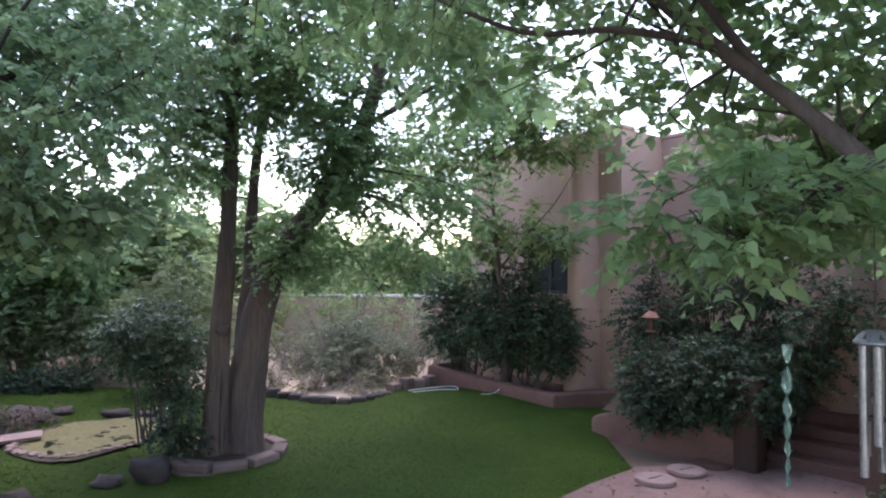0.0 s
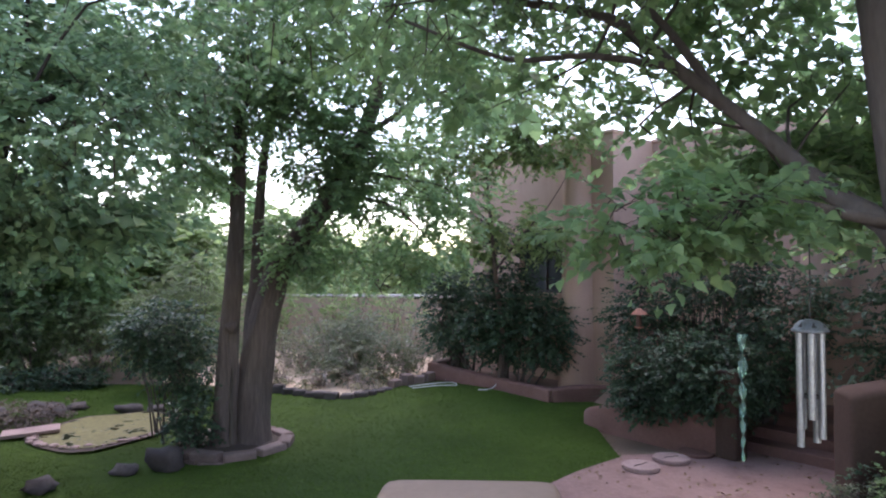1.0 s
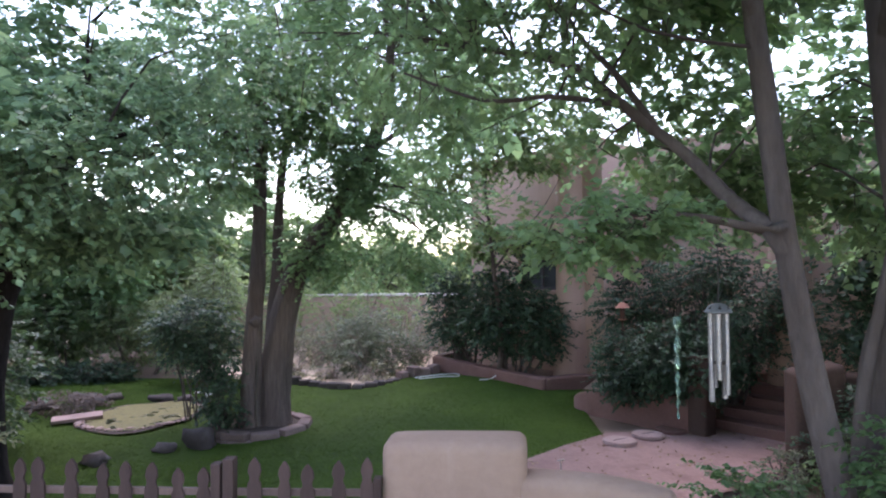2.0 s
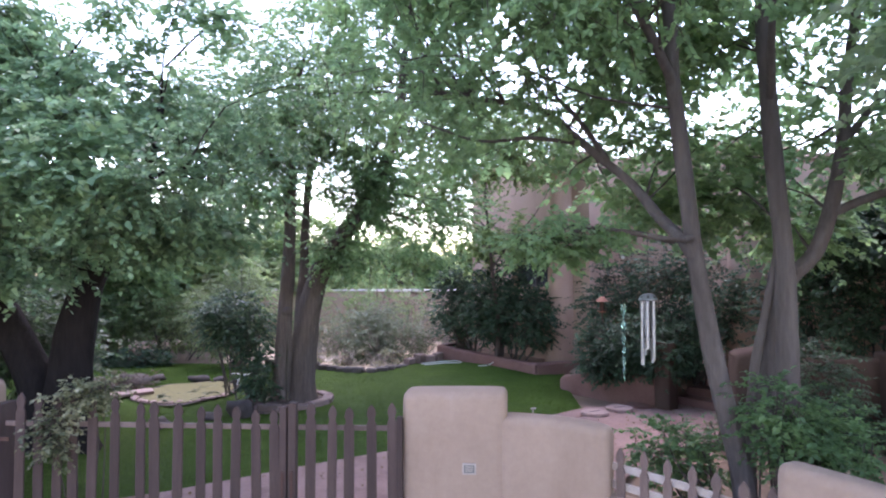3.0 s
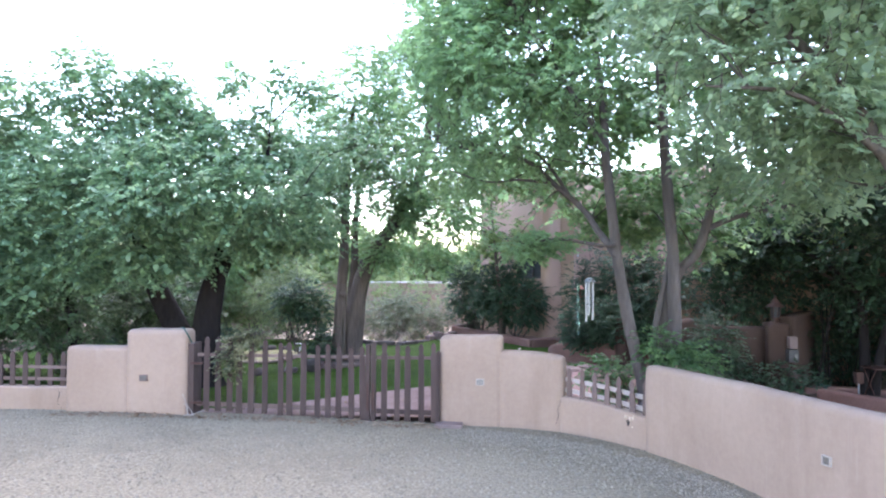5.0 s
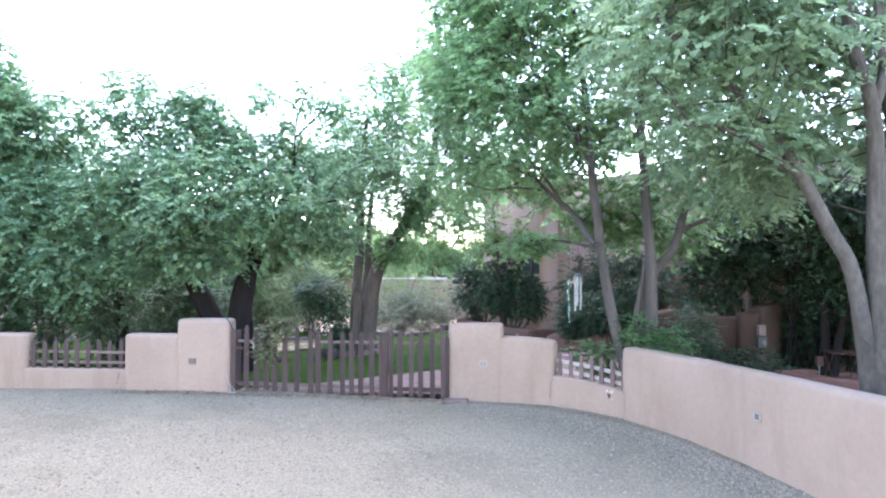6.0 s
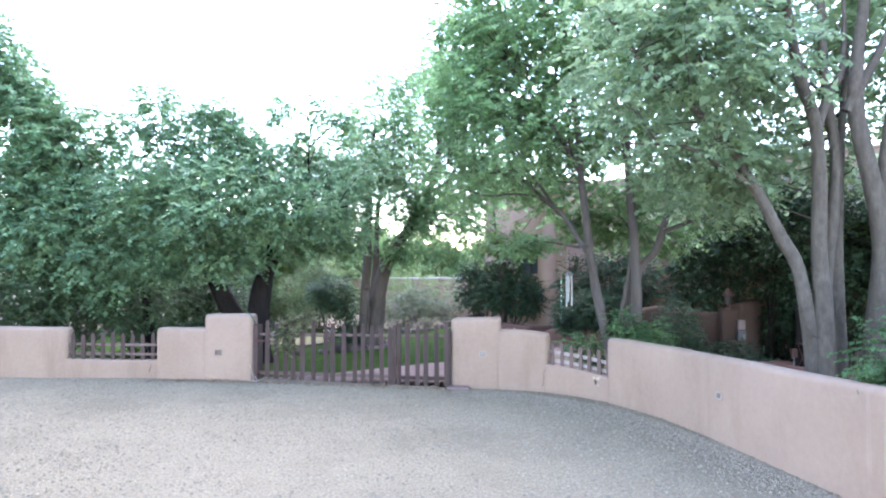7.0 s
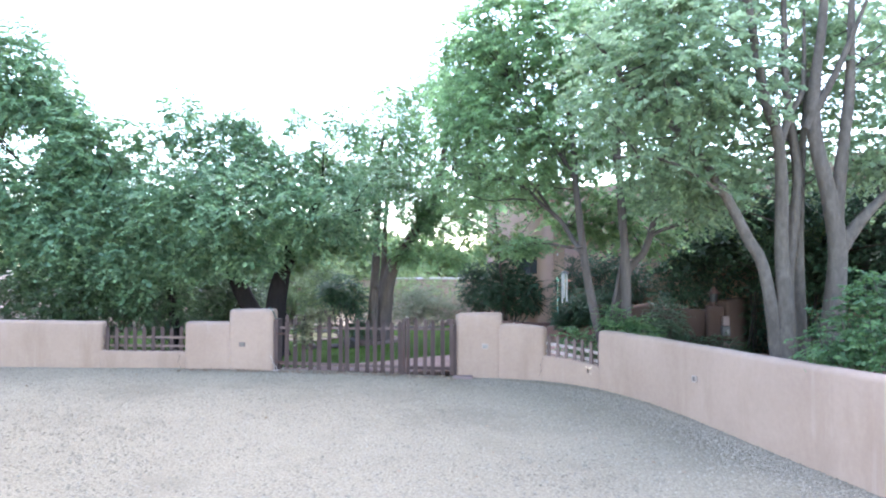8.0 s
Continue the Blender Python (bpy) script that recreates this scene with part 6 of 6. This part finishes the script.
# the clump at (5.25, 9.95) also stands in for shade on the house wall
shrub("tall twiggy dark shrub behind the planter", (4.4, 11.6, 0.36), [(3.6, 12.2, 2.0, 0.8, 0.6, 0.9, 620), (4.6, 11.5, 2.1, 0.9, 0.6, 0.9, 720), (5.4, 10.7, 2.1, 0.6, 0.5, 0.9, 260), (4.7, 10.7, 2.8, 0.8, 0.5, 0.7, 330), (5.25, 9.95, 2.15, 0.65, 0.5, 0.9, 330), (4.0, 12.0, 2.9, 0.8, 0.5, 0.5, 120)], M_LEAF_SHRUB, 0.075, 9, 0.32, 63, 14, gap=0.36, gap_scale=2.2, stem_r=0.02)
shrub("leafy green bush round the foot of the multi-trunk tree", (3.3, 3.1, 0), [(2.6, 4.1, 0.75, 0.5, 0.35, 0.3, 100), (3.35, 3.15, 1.4, 0.28, 0.22, 0.3, 60), (3.6, 3.25, 1.05, 0.4, 0.3, 0.42, 170), (4.0, 3.4, 0.95, 0.4, 0.35, 0.45, 170), (2.9, 4.3, 0.5, 0.4, 0.35, 0.4, 110)], M_LEAF_BUSH, 0.08, 9, 0.28, 64, 6, gap=0.1)
shrub("dense green bush spilling over the curved wall", (5.6, -3.0, 0), [(5.3, -3.0, 1.6, 0.6, 0.5, 0.5, 240), (5.9, -3.1, 2.0, 0.6, 0.6, 0.6, 260), (5.2, -3.35, 1.25, 0.35, 0.35, 0.25, 70), (6.5, -3.4, 2.2, 0.7, 0.7, 0.7, 260), (5.7, -4.0, 1.6, 0.55, 0.6, 0.5, 200)], M_LEAF_BUSH, 0.075, 9, 0.3, 65, 6, gap=0.1)
shrub("straggling vine with dry pale leaves on the gate", (-4.0, 3.75, 0), [(-4.0, 3.48, 1.38, 0.24, 0.14, 0.13, 80), (-4.2, 3.36, 1.05, 0.12, 0.06, 0.34, 70), (-3.8, 3.55, 1.46, 0.16, 0.12, 0.1, 24)], M_LEAF_DRY, 0.062, 9, 0.24, 66, 2, name="vine", stem_r=0.008, category="vine")
shrub("silvery sage-green twiggy shrub behind the lawn", (-2.6, 17.2, -0.03), [(-3.2, 16.7, 0.75, 0.9, 0.7, 0.7, 380), (-2.0, 16.3, 0.62, 0.9, 0.8, 0.62, 380), (-2.8, 17.3, 1.15, 0.9, 0.8, 0.6, 330), (-1.1, 17.2, 0.7, 0.8, 0.6, 0.7, 130), (-0.4, 18.0, 0.8, 0.6, 0.5, 0.8, 60), (-4.3, 17.8, 0.8, 0.7, 0.6, 0.7, 110), (-2.7, 15.5, 0.5, 0.7, 0.5, 0.5, 200)], M_LEAF_GREY, 0.08, 10, 0.35, 67, 34, width=0.75, gap=0.2, stem_mat=M_RAIL)
shrub("airy pale green growth before the rear wall", (-3.6, 20.2, -0.03), [(-4.6, 20.4, 1.6, 1.1, 0.7, 1.2, 260), (-3.2, 20.0, 1.8, 1.1, 0.7, 1.2, 260), (-1.9, 20.2, 1.6, 0.8, 0.6, 0.9, 130), (-6.2, 20.6, 1.6, 1.2, 0.7, 1.3, 240)], M_LEAF_LIGHT, 0.085, 9, 0.4, 81, 10, gap=0.3, gap_scale=1.5)
shrub("rounded light green bush at the lawn's edge", (-6.4, 14.6, 0), [(-6.9, 14.4, 1.4, 1.0, 0.9, 1.1, 480), (-5.7, 14.4, 1.2, 0.9, 0.8, 1.0, 420), (-6.4, 14.6, 2.5, 0.9, 0.8, 0.9, 300)], M_LEAF_OLIVE, 0.07, 9, 0.38, 68, 12, gap=0.28)
shrub("dark green sapling shoots beside the double trunk", (-4.15, 9.6, 0.1), [(-4.08, 9.55, 0.55, 0.28, 0.3, 0.45, 150), (-4.3, 9.7, 1.3, 0.4, 0.35, 0.5, 130), (-4.75, 10.0, 1.75, 0.75, 0.5, 0.55, 330), (-5.3, 10.3, 1.7, 0.4, 0.4, 0.4, 110)], M_LEAF_SHRUB, 0.085, 8, 0.32, 69, 6)
shrub("yellow-green bushy growth beyond the pond", (-9.0, 15.8, 0), [(-9.4, 15.8, 1.1, 1.2, 0.8, 1.0, 420), (-7.9, 15.9, 1.2, 1.0, 0.8, 1.0, 340), (-11.2, 15.4, 1.4, 1.3, 0.9, 1.3, 440), (-13.2, 14.6, 1.6, 1.3, 1.0, 1.5, 440)], M_LEAF_OLIVE, 0.08, 9, 0.38, 70, 7, gap=0.2)
shrub("low blue-green ground cover along the lawn", (-10.4, 14.4, 0), [(-10.8, 14.2, 0.2, 1.0, 0.5, 0.28, 300), (-9.4, 14.7, 0.2, 1.0, 0.5, 0.28, 300), (-12.2, 13.8, 0.2, 1.0, 0.5, 0.3, 300)], M_LEAF_SHRUB, 0.08, 8, 0.22, 71, 3, name="ground_cover", category="ground cover")
shrub("low greyish plant at the edge of the path", (4.3, 7.0, 0), [(4.3, 7.0, 0.2, 0.38, 0.32, 0.22, 110)], M_LEAF_GREY, 0.05, 8, 0.2, 72, 4)
shrub("bright green leafy plant by the stair pier", (4.85, 6.75, 0), [(4.85, 6.75, 0.4, 0.3, 0.28, 0.4, 90)], M_LEAF, 0.06, 8, 0.22, 82, 4)
shrub("dark ivy climbing over the stair pier", (4.7, 7.2, 0), [(4.75, 7.2, 0.3, 0.25, 0.12, 0.3, 60), (5.3, 7.15, 0.9, 0.2, 0.12, 0.6, 90)], M_LEAF_SHRUB, 0.055, 8, 0.2, 83, 4, name="ivy", category="ivy")
# its first two clumps stand in for shade on the house wall behind
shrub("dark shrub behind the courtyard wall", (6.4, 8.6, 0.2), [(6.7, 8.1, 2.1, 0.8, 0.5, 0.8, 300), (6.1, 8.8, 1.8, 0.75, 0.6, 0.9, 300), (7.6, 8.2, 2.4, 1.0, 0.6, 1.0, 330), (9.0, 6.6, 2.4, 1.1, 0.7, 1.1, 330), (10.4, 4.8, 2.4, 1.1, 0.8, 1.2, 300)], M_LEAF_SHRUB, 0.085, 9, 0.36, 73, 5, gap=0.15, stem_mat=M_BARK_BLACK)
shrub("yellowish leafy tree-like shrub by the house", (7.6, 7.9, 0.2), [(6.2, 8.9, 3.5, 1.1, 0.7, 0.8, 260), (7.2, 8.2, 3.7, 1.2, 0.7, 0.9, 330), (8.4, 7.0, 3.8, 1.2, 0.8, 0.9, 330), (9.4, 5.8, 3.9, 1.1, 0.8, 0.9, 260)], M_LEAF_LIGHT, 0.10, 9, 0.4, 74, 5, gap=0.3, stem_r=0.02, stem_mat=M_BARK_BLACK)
shrub("low green plants at the foot of the courtyard wall", (6.4, 6.7, -0.03), [(6.0, 6.9, 0.3, 0.6, 0.4, 0.4, 140), (6.9, 6.4, 0.3, 0.6, 0.4, 0.4, 140), (5.6, 7.2, 0.35, 0.5, 0.3, 0.45, 120)], M_LEAF_SHRUB, 0.07, 8, 0.26, 75, 4)
shrub("low dark reddish plants heaped at the pond's edge", (-7.3, 10.8, 0), [(-7.5, 10.75, 0.18, 0.45, 0.3, 0.22, 90), (-8.1, 10.9, 0.2, 0.5, 0.4, 0.25, 90), (-7.6, 11.6, 0.15, 0.4, 0.3, 0.2, 60)], M_LEAF_HEAP, 0.05, 8, 0.2, 77, 4)
shrub("dry twiggy brush on the sand behind the lawn", (-4.3, 17.6, -0.03), [(-4.4, 17.2, 0.5, 0.7, 0.6, 0.5, 130), (-4.5, 15.3, 0.2, 0.6, 0.4, 0.28, 90), (-3.3, 14.9, 0.2, 0.7, 0.5, 0.3, 110), (-2.3, 14.7, 0.2, 0.6, 0.5, 0.3, 90), (-3.7, 19.0, 0.7, 0.9, 0.6, 0.7, 130), (-5.2, 18.4, 0.6, 0.8, 0.6, 0.6, 120), (-1.4, 19.2, 0.9, 0.9, 0.6, 0.8, 130)], M_LEAF_DRY, 0.07, 8, 0.3, 78, 26, gap=0.2, stem_mat=M_RAIL)
shrub("dark rounded bush in the shaded courtyard", (5.35, 6.3, -0.03), [(5.35, 6.3, 0.9, 0.55, 0.45, 0.85, 330)], M_LEAF_SHRUB, 0.07, 9, 0.3, 79, 7)

# leaves so dense and dark also stand in for the wall's deep shade
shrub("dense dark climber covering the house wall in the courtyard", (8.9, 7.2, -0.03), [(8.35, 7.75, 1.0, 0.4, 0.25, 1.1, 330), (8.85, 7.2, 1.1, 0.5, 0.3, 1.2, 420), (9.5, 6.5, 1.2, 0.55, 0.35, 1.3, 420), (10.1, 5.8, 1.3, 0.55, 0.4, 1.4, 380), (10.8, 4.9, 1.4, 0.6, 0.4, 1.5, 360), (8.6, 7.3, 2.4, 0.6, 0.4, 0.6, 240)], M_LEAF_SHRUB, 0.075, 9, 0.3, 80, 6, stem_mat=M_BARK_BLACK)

# ---- small marks and bits ----
for nm, wall_ob, pts in (("crack", WALL_LR, [(1.662, 3.085, 0.47), (1.640, 3.100, 0.37), (1.598, 3.113, 0.28), (1.620, 3.107, 0.19), (1.576, 3.120, 0.03)]),
                         ("crack", WALL_LL, [(-7.48, 3.462, 0.45), (-7.436, 3.454, 0.335), (-7.476, 3.456, 0.20), (-7.42, 3.455, 0.096), (-7.35, 3.45, 0.0)])):
    v, f = tube_arrays(pts, 0.002, 0.005, 5, 0.03, 0.8)
    raw_mesh(nm, v, f, M_ROCK, wall_ob)
CH = [stone_mesh(90 + i, 0.05, 0.05, 0.03, 0.3) for i in range(3)]
for i, (x, y, z, k) in enumerate(((2.56, 2.21, 0.40, 1.1), (2.60, 2.15, 0.39, 1.3), (2.57, 2.19, 0.31, 0.8), (2.62, 2.13, 0.27, 1.0), (2.645, 2.09, 0.41, 1.2), (2.585, 2.165, 0.35, 0.9))):
    placed("chip", CH[i % 3], M_ROCK if i % 3 == 2 else M_SAND, Matrix.LocRotScale((x, y, z - 0.03), Euler((i * 0.7, i * 1.1, i * 0.5)), (k * 0.8, k * 0.5, k * 0.8)), WALL_LR, True)
cable = thing("green_cable", "dark green cable hung over the gate pier's edge", "cable", (-5.0, 3.4, 1.5))
o = tube("cable", [(-5.16, 3.5, 1.56), (-5.06, 3.36, 1.565), (-4.96, 3.26, 1.50), (-4.93, 3.32, 1.40), (-4.925, 3.44, 1.27), (-4.92, 3.55, 1.18)], 0.014, 0.012, M_HOSE, cable, 7, 0.05)
o.matrix_parent_inverse = Matrix.Translation(-cable.location)
sprinkler = thing("lawn_sprinkler", "small white sprinkler riser standing behind the garden wall", "sprinkler", (1.0, 3.9, 0.0))
tube("stem", [(0, 0, -0.02), (0, 0, 1.2)], 0.007, 0.007, M_RAIL, sprinkler, 6, 0.3)
tube("nozzle", [(-0.03, 0, 1.2), (0.03, 0, 1.205)], 0.008, 0.010, M_RAIL, sprinkler, 6, 0.03)
for i, (a, b) in enumerate((((-4.90, 3.22, 0.03), (-4.99, 3.20, 0.42)), ((-4.82, 3.26, 0.03), (-4.97, 3.21, 0.25)), ((-4.86, 3.18, 0.03), (-4.62, 3.30, 0.12)), ((-4.80, 3.24, 0.03), (-4.92, 3.12, 0.06)))):
    st = thing("stick", "pale broken stick leaning at the gate pier's foot", "stick", a, "sticks at the pier")
    o = tube("stick", [a, tuple((p + q) / 2 + 0.015 for p, q in zip(a, b)), b], 0.010, 0.005, M_RAIL, st, 6, 0.06, 0.2)
    o.matrix_parent_inverse = Matrix.Translation(-st.location)
o = tube("dead_wood", [(-3.53, 9.70, 0.06), (-3.535, 9.68, 0.6), (-3.54, 9.70, 1.1), (-3.545, 9.73, 1.55)], 0.036, 0.012, M_BARK_PALE, lawn_tree, 9, 0.08, 0.25, label="pale strip of dead wood")
o.matrix_parent_inverse = Matrix.Translation(-lawn_tree.location)
knot = placed("knot", stone_mesh(95, 0.12, 0.09, 0.10, 0.3), M_BARK_DARK, Matrix.Translation((-3.56, 9.67, 1.84)), lawn_tree, True)
